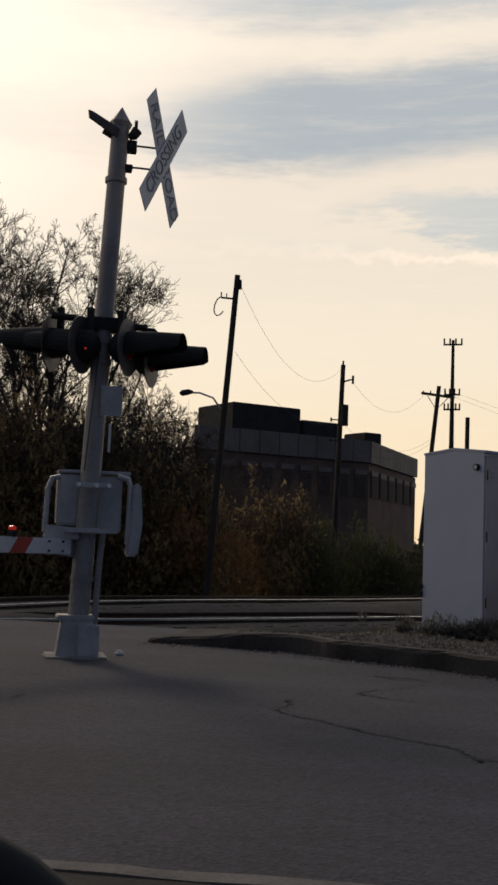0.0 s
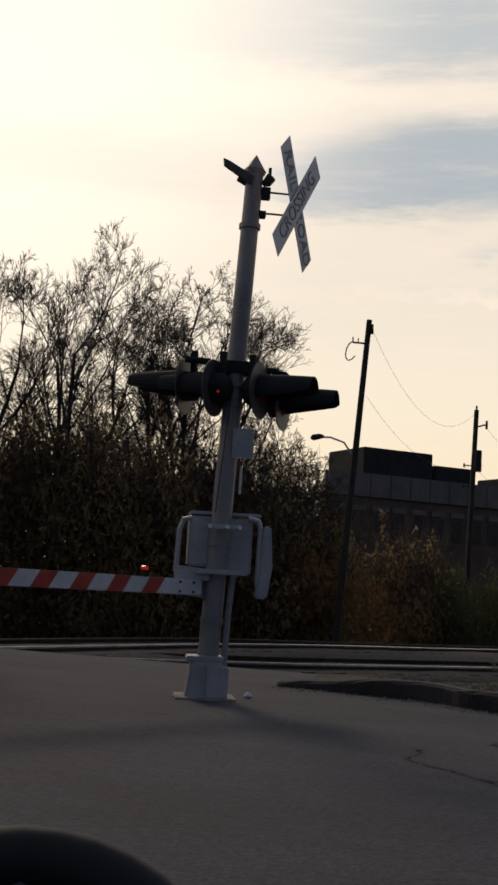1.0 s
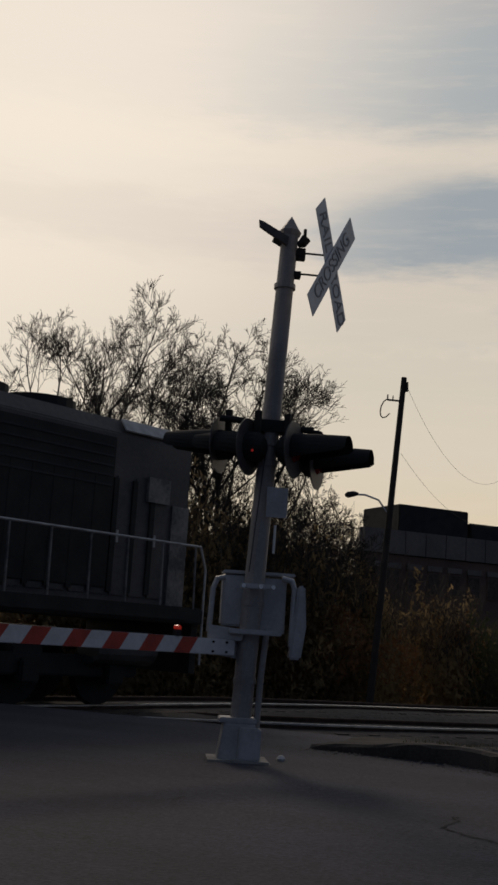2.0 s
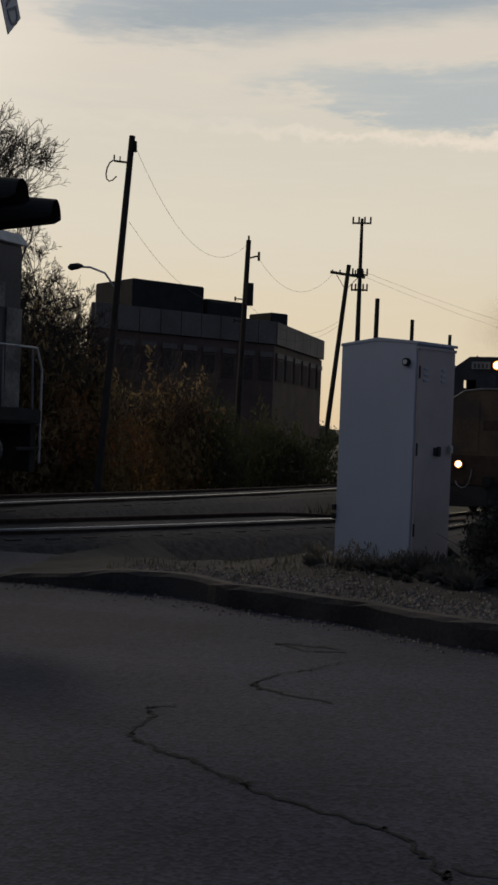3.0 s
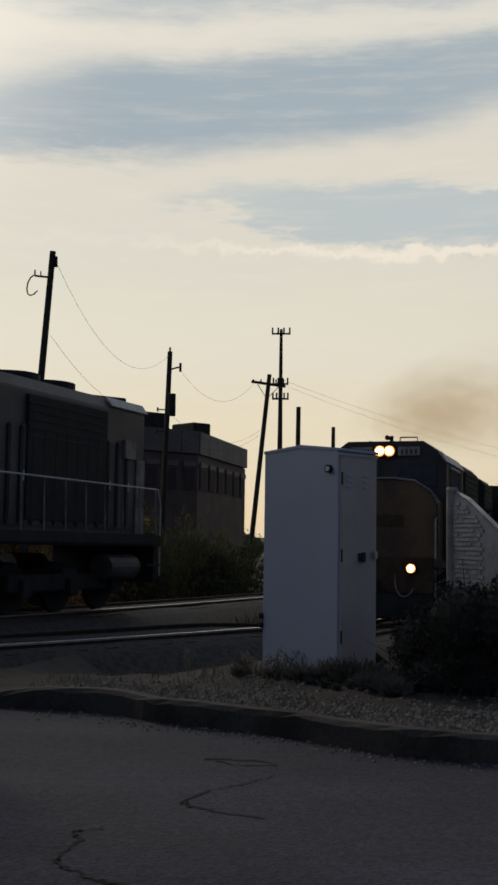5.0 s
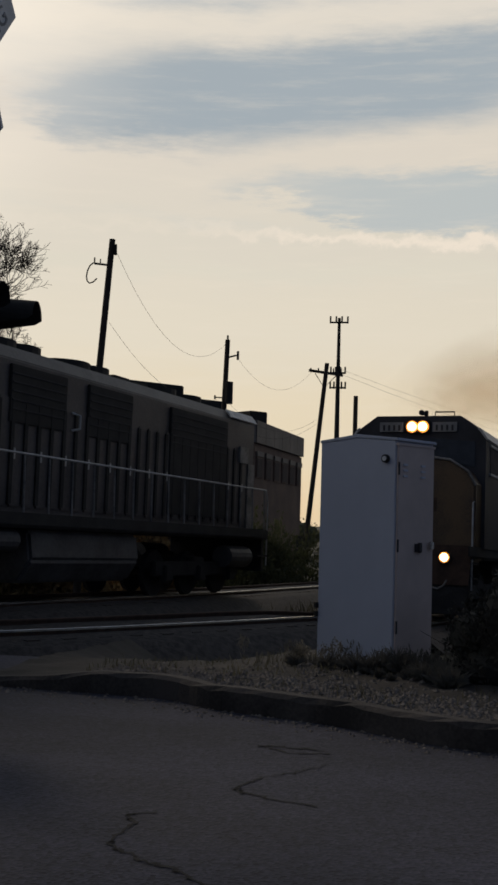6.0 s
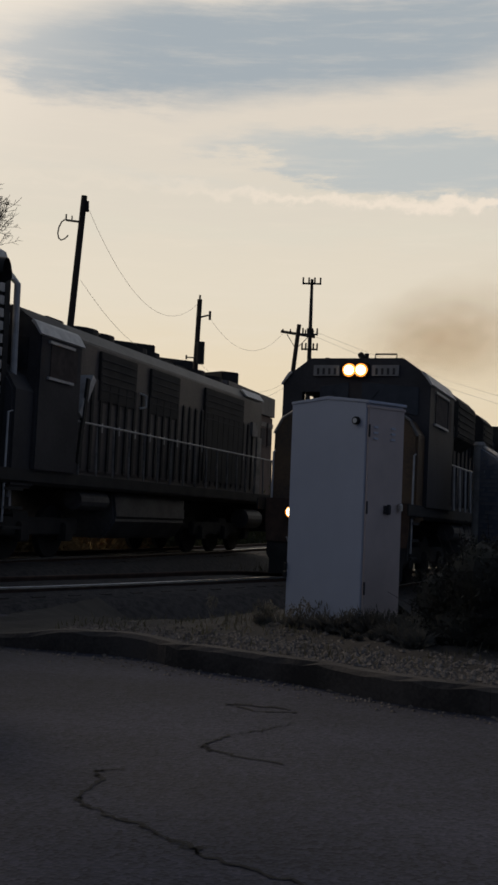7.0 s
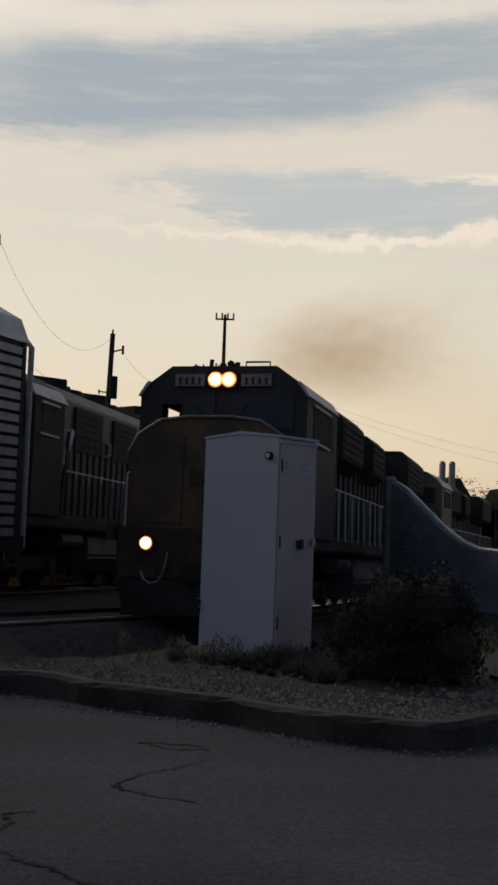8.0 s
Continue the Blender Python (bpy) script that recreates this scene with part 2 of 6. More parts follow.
TANK = mat("fuel_tank_steel", (0.10, 0.094, 0.09), (0.05, 0.047, 0.045), 0.6, 0.0, scale=1.5, fine=12, bump=0.06)
RAILING = mat("handrail_paint", (0.55, 0.53, 0.50), (0.40, 0.38, 0.36), 0.5, bump=0.03)
DARK_PANE = mat("dull_window", (0.09, 0.068, 0.058), rough=0.95, bump=0)
GLASS = mat("cab_glass", (0.03, 0.033, 0.038), rough=0.22, bump=0)
RACK = mat("galvanised_panel", (0.44, 0.44, 0.44), (0.27, 0.265, 0.26), 0.45, 0.4, scale=1.5, fine=15, bump=0.05)
RACK_DIM = mat("dim_number_plate", (0.28, 0.27, 0.26), (0.21, 0.205, 0.20), 0.5, bump=0.02)
HOPPER = mat("hopper_paint", (0.06, 0.052, 0.048), (0.03, 0.026, 0.024), 0.7, scale=0.8, fine=10, bump=0.1)
BRICK = mat("brown_brick", (0.17, 0.108, 0.08), (0.11, 0.07, 0.055), 0.85, scale=0.6, fine=9, bump=0.2)
PARAPET = mat("parapet_panel", (0.20, 0.17, 0.15), (0.14, 0.12, 0.105), 0.7, scale=0.5, fine=6, bump=0.1)
BARK = mat("bark", (0.055, 0.042, 0.034), (0.03, 0.024, 0.02), 0.9, scale=3, fine=30, bump=0.4)
POLE_WOOD = mat("creosoted_pole", (0.055, 0.043, 0.035), (0.03, 0.025, 0.02), 0.9, scale=2, fine=30, bump=0.3)
STEM = mat("pale_twigs", (0.12, 0.09, 0.065), (0.06, 0.045, 0.034), 0.9, scale=3, fine=30, bump=0.2)
HOOD_DARK = mat("sooty_cab_paint", (0.050, 0.046, 0.047), (0.028, 0.026, 0.028), 0.8, scale=1.1, fine=14, bump=0.08)
BRUSH = mat("brush_leaves", (0.40, 0.285, 0.145), (0.21, 0.15, 0.078), 0.9, scale=0.5, fine=5, bump=0)
RUSSET = mat("russet_leaves", (0.32, 0.15, 0.06), (0.15, 0.08, 0.038), 0.9, scale=0.6, fine=5, bump=0)
GREEN = mat("green_leaves", (0.105, 0.11, 0.05), (0.05, 0.055, 0.026), 0.8, scale=0.8, fine=6, bump=0)
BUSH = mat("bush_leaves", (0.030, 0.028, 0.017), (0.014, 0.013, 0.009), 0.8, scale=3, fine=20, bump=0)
WEED_GREY = mat("grey_green_weed", (0.22, 0.205, 0.17), (0.10, 0.095, 0.08), 0.9, scale=2.0, fine=12, bump=0)
WEED = mat("weed_blades", (0.15, 0.14, 0.095), (0.075, 0.07, 0.046), 0.9, scale=1.0, fine=8, bump=0)
LAWN = mat("lawn_blades", (0.16, 0.17, 0.045), (0.08, 0.085, 0.03), 0.8, scale=3.0, fine=12, bump=0)
OLIVE = mat("olive_blades", (0.085, 0.075, 0.034), (0.045, 0.04, 0.02), 0.9, scale=1.5, fine=12, bump=0)
FENCE_WHITE = mat("whitewashed_block", (0.225, 0.25, 0.295), (0.145, 0.165, 0.195), 0.8, scale=0.9, fine=9, bump=0.1)
BLOCK = mat("pale_block", (0.32, 0.33, 0.36), (0.21, 0.21, 0.22), 0.85, scale=4, fine=30, bump=0.1)
SIGN_BLUE = mat("sign_blue", (0.025, 0.035, 0.11), rough=0.5, bump=0)
WIRE = mat("wire", (0.03, 0.03, 0.03), rough=0.6, bump=0)



def thin(m, share):
    """Lets some of the light through a leaf."""
    nt = m.node_tree
    b, out = nt.nodes["Principled BSDF"], nt.nodes["Material Output"]
    t, mx = nt.nodes.new("ShaderNodeBsdfTranslucent"), nt.nodes.new("ShaderNodeMixShader")
    nt.links.new(b.inputs["Base Color"].links[0].from_socket, t.inputs[0])
    mx.inputs[0].default_value = share
    nt.links.new(b.outputs[0], mx.inputs[1])
    nt.links.new(t.outputs[0], mx.inputs[2])
    nt.links.new(mx.outputs[0], out.inputs[0])


for leaf in (RUSSET, GREEN, WEED, WEED_GREY, LAWN):
    thin(leaf, 0.45)
thin(BRUSH, 0.68)

# ---- mesh helpers ----
class Solid:
    """Collects simple solids into one mesh."""

    def __init__(self):
        self.v, self.f = [], []

    def add(self, verts, faces):
        k = len(self.v)
        self.v += [tuple(p) for p in verts]
        self.f += [tuple(k + i for i in q) for q in faces]
        return self

    def box(self, c, s, m=None):
        x, y, z = s[0] / 2, s[1] / 2, s[2] / 2
        p = [Vector((a * x, b * y, d * z)) for d in (-1, 1) for b in (-1, 1) for a in (-1, 1)]
        p = [(m @ q if m else q) + Vector(c) for q in p]
        return self.add(p, [(0, 2, 3, 1), (4, 5, 7, 6), (0, 1, 5, 4), (2, 6, 7, 3), (0, 4, 6, 2), (1, 3, 7, 5)])

    def tube(self, pts, radii, seg=8, cap=True):
        pts = [Vector(p) for p in pts]
        if isinstance(radii, (int, float)):
            radii = [radii] * len(pts)
        k = len(self.v)
        side = None
        for i, p in enumerate(pts):
            d = (pts[min(i + 1, len(pts) - 1)] - pts[max(i - 1, 0)]).normalized()
            if side is None:
                side = d.orthogonal().normalized()
            else:
                side = (side - d * side.dot(d)).normalized()
            o = d.cross(side)
            for j in range(seg):
                a = 2 * math.pi * j / seg
                self.v.append(tuple(p + (side * math.cos(a) + o * math.sin(a)) * radii[i]))
        for i in range(len(pts) - 1):
            for j in range(seg):
                a, b = k + i * seg + j, k + i * seg + (j + 1) % seg
                self.f.append((a, b, b + seg, a + seg))
        if cap:
            self.f.append(tuple(k + j for j in reversed(range(seg))))
            self.f.append(tuple(k + (len(pts) - 1) * seg + j for j in range(seg)))
        return self

    def prism(self, poly, axis, a, b):
        """A flat outline pushed along an axis from a to b; the outline's points are the two other axes in order."""
        n = len(poly)

        def at(p, w):
            q = list(p)
            q.insert(axis, w)
            return q
        verts = [at(p, a) for p in poly] + [at(p, b) for p in poly]
        faces = [tuple(range(n)), tuple(range(2 * n - 1, n - 1, -1))]
        faces += [(i, i + n, (i + 1) % n + n, (i + 1) % n) for i in range(n)]
        return self.add(verts, faces)

    def mesh(self, name, material, bevel=0.0, smooth=False):
        me = bpy.data.meshes.new(name)
        me.from_pydata(self.v, [], self.f)
        if bevel or len(self.f) < 4000:
            bm = bmesh.new()
            bm.from_mesh(me)
            bmesh.ops.recalc_face_normals(bm, faces=bm.faces)
            if bevel:
                es = [e for e in bm.edges if len(e.link_faces) == 2 and e.calc_face_angle(0) > 0.6]
                bmesh.ops.bevel(bm, geom=es, offset=bevel, segments=2, affect="EDGES", clamp_overlap=True)
            bm.to_mesh(me)
            bm.free()
        me.materials.append(material)
        if smooth:
            for p in me.polygons:
                p.use_smooth = True
        return me


def part(name, solid, material, parent=None, label="", bevel=0.0, smooth=False, at=None):
    ob = new(name, solid.mesh(name, material, bevel, smooth) if isinstance(solid, Solid) else solid)
    if parent:
        ob.parent = parent
    if at:
        ob.matrix_basis = at
    return tagged(ob, label)


def thing(name, label, category, at=None, group="", kind=""):
    ob = new(name)
    if at:
        ob.matrix_basis = at
    return tagged(ob, label, category, group, kind)


def lettering(name, text, size, material, parent, at, depth=0.004):
    cu = bpy.data.curves.new(name, "FONT")
    cu.body, cu.size, cu.extrude, cu.align_x, cu.align_y = text, size, depth, "CENTER", "CENTER"
    tmp = bpy.data.objects.new(name, cu)
    scene.collection.objects.link(tmp)
    me = bpy.data.meshes.new_from_object(tmp.evaluated_get(bpy.context.evaluated_depsgraph_get()))
    bpy.data.objects.remove(tmp)
    me.materials.clear()
    me.materials.append(material)
    return part(name, me, material, parent, at=at)


class Line:
    """A smooth line through points, by its length."""

    def __init__(self, pts):
        pts = [Vector(p) for p in pts]
        p = [pts[0] * 2 - pts[1]] + pts + [pts[-1] * 2 - pts[-2]]
        out = []
        for i in range(1, len(p) - 2):
            for k in range(24):
                u = k / 24
                a, b, c, d = p[i - 1:i + 3]
                out.append(0.5 * (2 * b + (c - a) * u + (2 * a - 5 * b + 4 * c - d) * u * u + (3 * b - a - 3 * c + d) * u ** 3))
        out.append(pts[-1])
        self.p = np.array(out)
        self.s = np.r_[0, np.cumsum(np.linalg.norm(np.diff(self.p, axis=0), axis=1))]

    def at(self, s):
        q = [np.interp(s, self.s, self.p[:, k]) for k in range(3)]
        if s < 0:
            q = self.p[0] + (self.p[0] - self.p[1]) / self.s[1] * -s
        return Vector(q)

    def way(self, s):
        return (self.at(s + 0.3) - self.at(s - 0.3)).normalized()

    def near(self, x, y):
        return float(self.s[np.argmin((self.p[:, 0] - x) ** 2 + (self.p[:, 1] - y) ** 2)])


rnd = random.Random(7)

# ---- ground ----
# rail-head lines of the two tracks
NEAR_LINE = Line([(60, 150, -2.3), (36, 115, -2.2), (20, 85, -2.0), (12, 64, -1.7), (8.2, 52, -1.45), (6.0, 45, -1.25), (4.35, 39.3, -1.08), (2.55, 33.03, -0.88), (1.91, 30.52, -0.79), (1.22, 27.85, -0.69),
                  (0.47, 25.02, -0.59), (-0.33, 22.03, -0.49), (-1.18, 18.89, -0.39), (-2.1, 15.6, -0.36), (-2.6, 14.0, -0.36)])
MID_LINE = Line([(0.9, 29.0, -0.72), (-0.2, 25.6, -0.56), (-1.7, 22.2, -0.32), (-3.2, 19.6, -0.25), (-5.6, 16.6, -0.22), (-8.35, 14.1, -0.2), (-13, 10.6, -0.2), (-30, 0, -0.2)])
FAR_LINE = Line([(-25, -24, -0.1), (-17, -6, -0.1), (-12.9, 4.5, -0.1), (-9.75, 13, -0.1), (-8.1, 18, -0.1), (-6.9, 21, -0.14), (-5.2, 28, -0.35), (-3.4, 36.8, -0.6),
                 (-1.6, 46, -0.85), (2, 62, -1.3), (9, 85, -1.8), (24, 130, -2.2)])


def level(x, y):
    """Height of the open ground."""
    z = np.interp(y, [-10, 9, 12, 17, 24, 30, 37, 46, 62, 90], [-0.02, -0.02, -0.50, -0.72, -0.92, -1.12, -1.35, -1.6, -2.1, -2.6])
    track = float(np.interp(y, [9, 18.9, 25, 33, 45, 64, 115], [-3.5, -1.2, .5, 2.5, 6, 12, 36]))
    side = min(1.0, max(0.0, (x - track - 2.4) / 2.2))
    z += (float(np.interp(y, [9, 14, 25, 40, 60], [-.03, -.06, -.25, -.8, -1.7])) - z) * side * side * (3 - 2 * side)
    if x < -14 or y > 44:
        z += 0.15 * noise.noise((x * 0.12, y * 0.12, 0))
    return float(z)


def make_ground():
    def steps(lo, hi, fine):
        a = list(np.arange(lo, hi + 1e-6, fine))
        d, step = [], fine
        x = hi
        while x < 3500:
            step *= 1.45
            x += step
            d.append(x)
        e, step, x = [], fine, lo
        while x > -3500:
            step *= 1.45
            x -= step
            e.append(x)
        return e[::-1] + a + d
    xs, ys = steps(-40, 40, 1.6), steps(-8, 90, 1.4)
    s = Solid()
    s.v = [(x, y, level(x, y)) for y in ys for x in xs]
    w = len(xs)
    s.f = [(j * w + i, j * w + i + 1, (j + 1) * w + i + 1, (j + 1) * w + i) for j in range(len(ys) - 1) for i in range(w - 1)]
    return tagged(new("ground", s.mesh("ground", FIELD, smooth=True)), "dry brown grass and dirt ground by the tracks", "ground", kind="structure")


make_ground()


def sheet(name, poly, z, material, label, category, thick=0.3):
    s = Solid().prism([(p[0], p[1]) for p in poly], 2, z - thick, z)
    return tagged(new(name, s.mesh(name, material)), label, category, kind="structure")


road = sheet("road", [(-70, -2.95), (70, 5.22), (70, 8.9), (6.2, 8.9), (-2.9, 9.9), (-3.3, 11.2), (-13.5, 11.2), (-70, 11.2)], 0.0, ASPHALT,
             "worn grey asphalt road with cracks before the tracks", "road")
side_road = sheet("side_road", [(1.62, 7.25), (4.2, 7.35), (6.0, 8.95), (8.3, 17), (14, 30), (30, 60), (24, 60), (10.4, 30), (5.0, 17), (3.35, 11.6), (2.78, 9.9), (2.2, 8.4)], 0.005, WORN_LANE,
                  "narrow pale asphalt side lane leading past the fence", "road", 1.6)


def crack(points, width):
    s = Solid()
    pts = []
    for a, b in zip(points, points[1:]):
        for k in range(8):
            u = k / 8
            pts.append((a[0] + (b[0] - a[0]) * u + rnd.uniform(-.025, .025), a[1] + (b[1] - a[1]) * u + rnd.uniform(-.03, .03)))
    for i in range(len(pts) - 1):
        a, b = Vector(pts[i]), Vector(pts[i + 1])
        d = (b - a).normalized()
        o = Vector((-d.y, d.x)) * width * rnd.uniform(.35, 1.0)
        s.add([(*(a - o), 0.004), (*(b - o), 0.004), (*(b + o), 0.004), (*(a + o), 0.004)], [(0, 1, 2, 3)])
    part("crack", s, CRACK, road)


CRACKS = [
    ([(-1.05, 5.48), (-1.18, 5.37), (-1.11, 5.26), (-1.16, 4.95), (-1.11, 4.81), (-0.95, 4.7), (-0.77, 4.55), (-0.58, 4.38), (-0.49, 4.3)], 0.013),
    ([(-0.62, 6.36), (-0.75, 6.08), (-0.72, 5.96), (-0.51, 5.85), (-0.25, 5.72)], 0.012),
    ([(-0.31, 6.75), (-0.47, 6.47), (-0.62, 6.36)], 0.007),
    ([(-0.67, 4.43), (-0.47, 4.25), (-0.21, 4.11), (-0.0, 3.97), (0.1, 3.84), (0.18, 3.62), (0.2, 3.57)], 0.012),
    ([(0.2, 3.66), (0.48, 3.63), (0.73, 3.57), (1.03, 3.54)], 0.01),
    ([(-0.77, 7.21), (-0.54, 7.05), (-0.28, 7.05)], 0.016),
    ([(-0.78, 7.22), (-0.56, 7.22), (-0.27, 7.14)], 0.018),
    ([(-3.5, 5.91), (-3.2, 5.97)], 0.012),
    ([(-2.92, 4.62), (-2.94, 4.98)], 0.01),
    ([(0.37, 3.84), (0.49, 3.82)], 0.01),
]
for line, wd in CRACKS:
    crack(line, wd)

# far kerb round the raised verge, and near kerb
KERB = Line([(-3.4, 9.15, 0), (-2.6, 9.05, 0), (-1.65, 8.86, 0), (-1.25, 8.5, 0), (-0.4, 8.1, 0), (0.32, 7.56, 0), (0.9, 7.3, 0), (1.35, 7.4, 0), (1.8, 8.0, 0), (2.25, 9.1, 0), (2.75, 10.9, 0),
             (3.9, 15.0, 0), (6.5, 22, 0)])


def kerb(name, line, label, inner, height=0.175):
    """A kerb of stones end to end; inner: +1 where its back lies to the left of the line."""
    top = thing(name, label, "kerb", kind="structure")
    n = max(1, int(line.s[-1] / 2.4))
    for i in range(n):
        a, b = line.s[-1] * i / n + 0.002, line.s[-1] * (i + 1) / n - 0.002
        s = Solid()
        ring = []
        steps = 19
        for q in range(steps):
            u = a + (b - a) * q / (steps - 1)
            p, d = line.at(u), line.way(u)
            p = p + Vector((0, 0, 0.018 * noise.noise((u * 2.1, 0, height))))
            o = Vector((-d.y, d.x, 0)) * inner
            up = Vector((0, 0, 1))
            rise = min(1, .25 + u / 1.6)
            chip = 0.022 * noise.noise((u * 5.3, 4, 0)) + 0.03 * noise.noise((u * 17, 1, height))
            ring.append([p - up * 0.1, p + up * (height * rise - .03 + chip) + o * .012, p + up * height * rise + o * (.05 + chip), p + up * height * rise + o * .15, p - up * 0.1 + o * .15])
        for k in range(steps - 1):
            s.add(ring[k] + ring[k + 1], [(j, (j + 1) % 5, (j + 1) % 5 + 5, j + 5) for j in range(5)])
        s.add(ring[0], [(0, 1, 2, 3, 4)])
        s.add(ring[-1], [(4, 3, 2, 1, 0)])
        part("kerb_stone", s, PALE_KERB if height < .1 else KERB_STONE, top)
    return top


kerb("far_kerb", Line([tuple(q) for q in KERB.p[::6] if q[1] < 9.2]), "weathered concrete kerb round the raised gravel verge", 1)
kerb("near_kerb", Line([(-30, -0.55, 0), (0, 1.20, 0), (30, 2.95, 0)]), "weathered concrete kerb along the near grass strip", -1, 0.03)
CAB_Z = 0.33


def verge_level(x, y):
    d = min((x - KERB.p[k][0]) ** 2 + (y - KERB.p[k][1]) ** 2 for k in range(0, len(KERB.p), 4)) ** 0.5
    right = min(1, max(0, (x + 1.7) / 1.0))
    z = 0.150 + (0.07 * right - 0.03) * min(1, max(0, (d - 0.1) / 1.2))
    back = max(0, y - 11.2 - max(0, (x - 1.5)) * 0.6)
    z -= 0.28 * min(back, 3.5)
    z -= (1 - right) * 0.05 * min(2.4, max(0, d - 0.25))
    z *= min(1, .2 + max(0, x + 3.4) / 1.6)
    return z + 0.025 * noise.noise((x * 3, y * 3, 1))


def make_verge():
    edge = [(float(p[0]), float(p[1])) for p in KERB.p]

    def kerb_y(x):
        front = [e for e in edge if e[1] < 12.5]
        return float(np.interp(x, [e[0] for e in front], [e[1] for e in front]))
    s = Solid()
    xs = np.linspace(-3.4, 3.9, 60)
    rows = []
    for x in xs:
        y0 = kerb_y(x) + 0.16 if x < 2.75 else np.interp(x, [2.75, 3.9, 6.5], [10.9, 15, 22]) + 0.2
        y1 = 15.2 if x < 0.6 else 17.5
        rows.append([(x, y0 + (y1 - y0) * (k / 45) ** 1.4) for k in range(46)])
    s.v = [(x, y, verge_level(x, y) - (.25 if k == 0 else 0)) for r in rows for k, (x, y) in enumerate(r)]
    s.f = [(i * 46 + k, (i + 1) * 46 + k, (i + 1) * 46 + k + 1, i * 46 + k + 1) for i in range(59) for k in range(45)]
    tagged(new("verge", s.mesh("verge", DIRT, smooth=True)), "raised verge of dirt and gravel behind the kerb", "verge", kind="structure")


make_verge()
near_strip = sheet("grass_strip", [(-30, -9), (30, -9), (30, 2.80), (-30, -0.70)], 0.022, DIRT, "near strip of dirt and grass beside the road", "verge", 0.2)


# ---- tracks ----
def make_track(name, line, s0, s1, label, worn=0):
    top = thing(name, label, "railway track", kind="structure")
    bed = Solid()
    prof = [(-2.9, -1.1), (-1.6, -0.17), (-0.86, -0.085), (0.86, -0.085), (1.6, -0.17), (2.9, -1.1)]
    ss = np.arange(s0, s1, 0.8)
    for k, u in enumerate(ss):
        p, d = line.at(u), line.way(u)
        o = Vector((-d.y, d.x, 0)).normalized()
        bed.v += [tuple(p + o * a + Vector((0, 0, b + (0.02 * noise.noise((u, a * 3, 0)))))) for a, b in prof]
    bed.f = [(k * 6 + j, k * 6 + j + 1, k * 6 + j + 7, k * 6 + j + 6) for k in range(len(ss) - 1) for j in range(5)]
    part("ballast_bed", bed, BALLAST, top, smooth=True)
    foot = [(-.07, -.18), (.07, -.18), (.07, -.165), (.012, -.15), (.012, -.045), (.036, -.035), (.036, -.006), (-.036, -.006), (-.036, -.035), (-.012, -.045), (-.012, -.15), (-.07, -.165)]
    head = [(-.038, -.035), (.038, -.035), (.038, -.006), (.03, 0), (-.03, 0), (-.038, -.006)]
    for side in (-0.7535, 0.7535):
        for nm, pr, ma in (("rail", foot, RUST), ("rail_head", head, RAIL_STEEL)):
            s = Solid()
            n = len(pr)
            for u in ss:
                p, d = line.at(u), line.way(u)
                o = Vector((-d.y, d.x, 0)).normalized()
                s.v += [tuple(p + o * (side + a) + Vector((0, 0, b))) for a, b in pr]
            s.f = [(k * n + j, k * n + (j + 1) % n, (k + 1) * n + (j + 1) % n, (k + 1) * n + j) for k in range(len(ss) - 1) for j in range(n)]
            if nm == "rail":
                rail = part(nm, s, ma, top)
            else:
                # Where worn is set, one head takes the foot's dull brown.
                dull = side * worn < 0
                part(nm, s, RUST if dull else ma, rail, "dull brown rail head" if dull else "bright worn rail head")
    tie = Solid().box((0, 0, -0.195), (0.23, 2.40, 0.17)).mesh("sleeper", TIE, 0.012)
    for u in np.arange(s0 + 1, s1 - 1, 0.58):
        p, d = line.at(u), line.way(u)
        if 9 < p.y < 48 and abs(p.x) < 16:
            part("sleeper", tie, TIE, top, at=Matrix.Translation(p) @ Matrix.Rotation(math.atan2(d.y, d.x) + rnd.uniform(-.02, .02), 4, "Z"))


make_track("near_track", NEAR_LINE, 20, NEAR_LINE.near(-1.18, 18.89) - 1.2, "near railway track with bright rail heads on dark ballast")
make_track("middle_track", MID_LINE, 0, MID_LINE.s[-1], "middle railway track joining the near one on dark ballast", 1)
make_track("far_track", FAR_LINE, 2, FAR_LINE.s[-1], "far railway track with bright rail heads on dark ballast", -1)
# ---- things ----


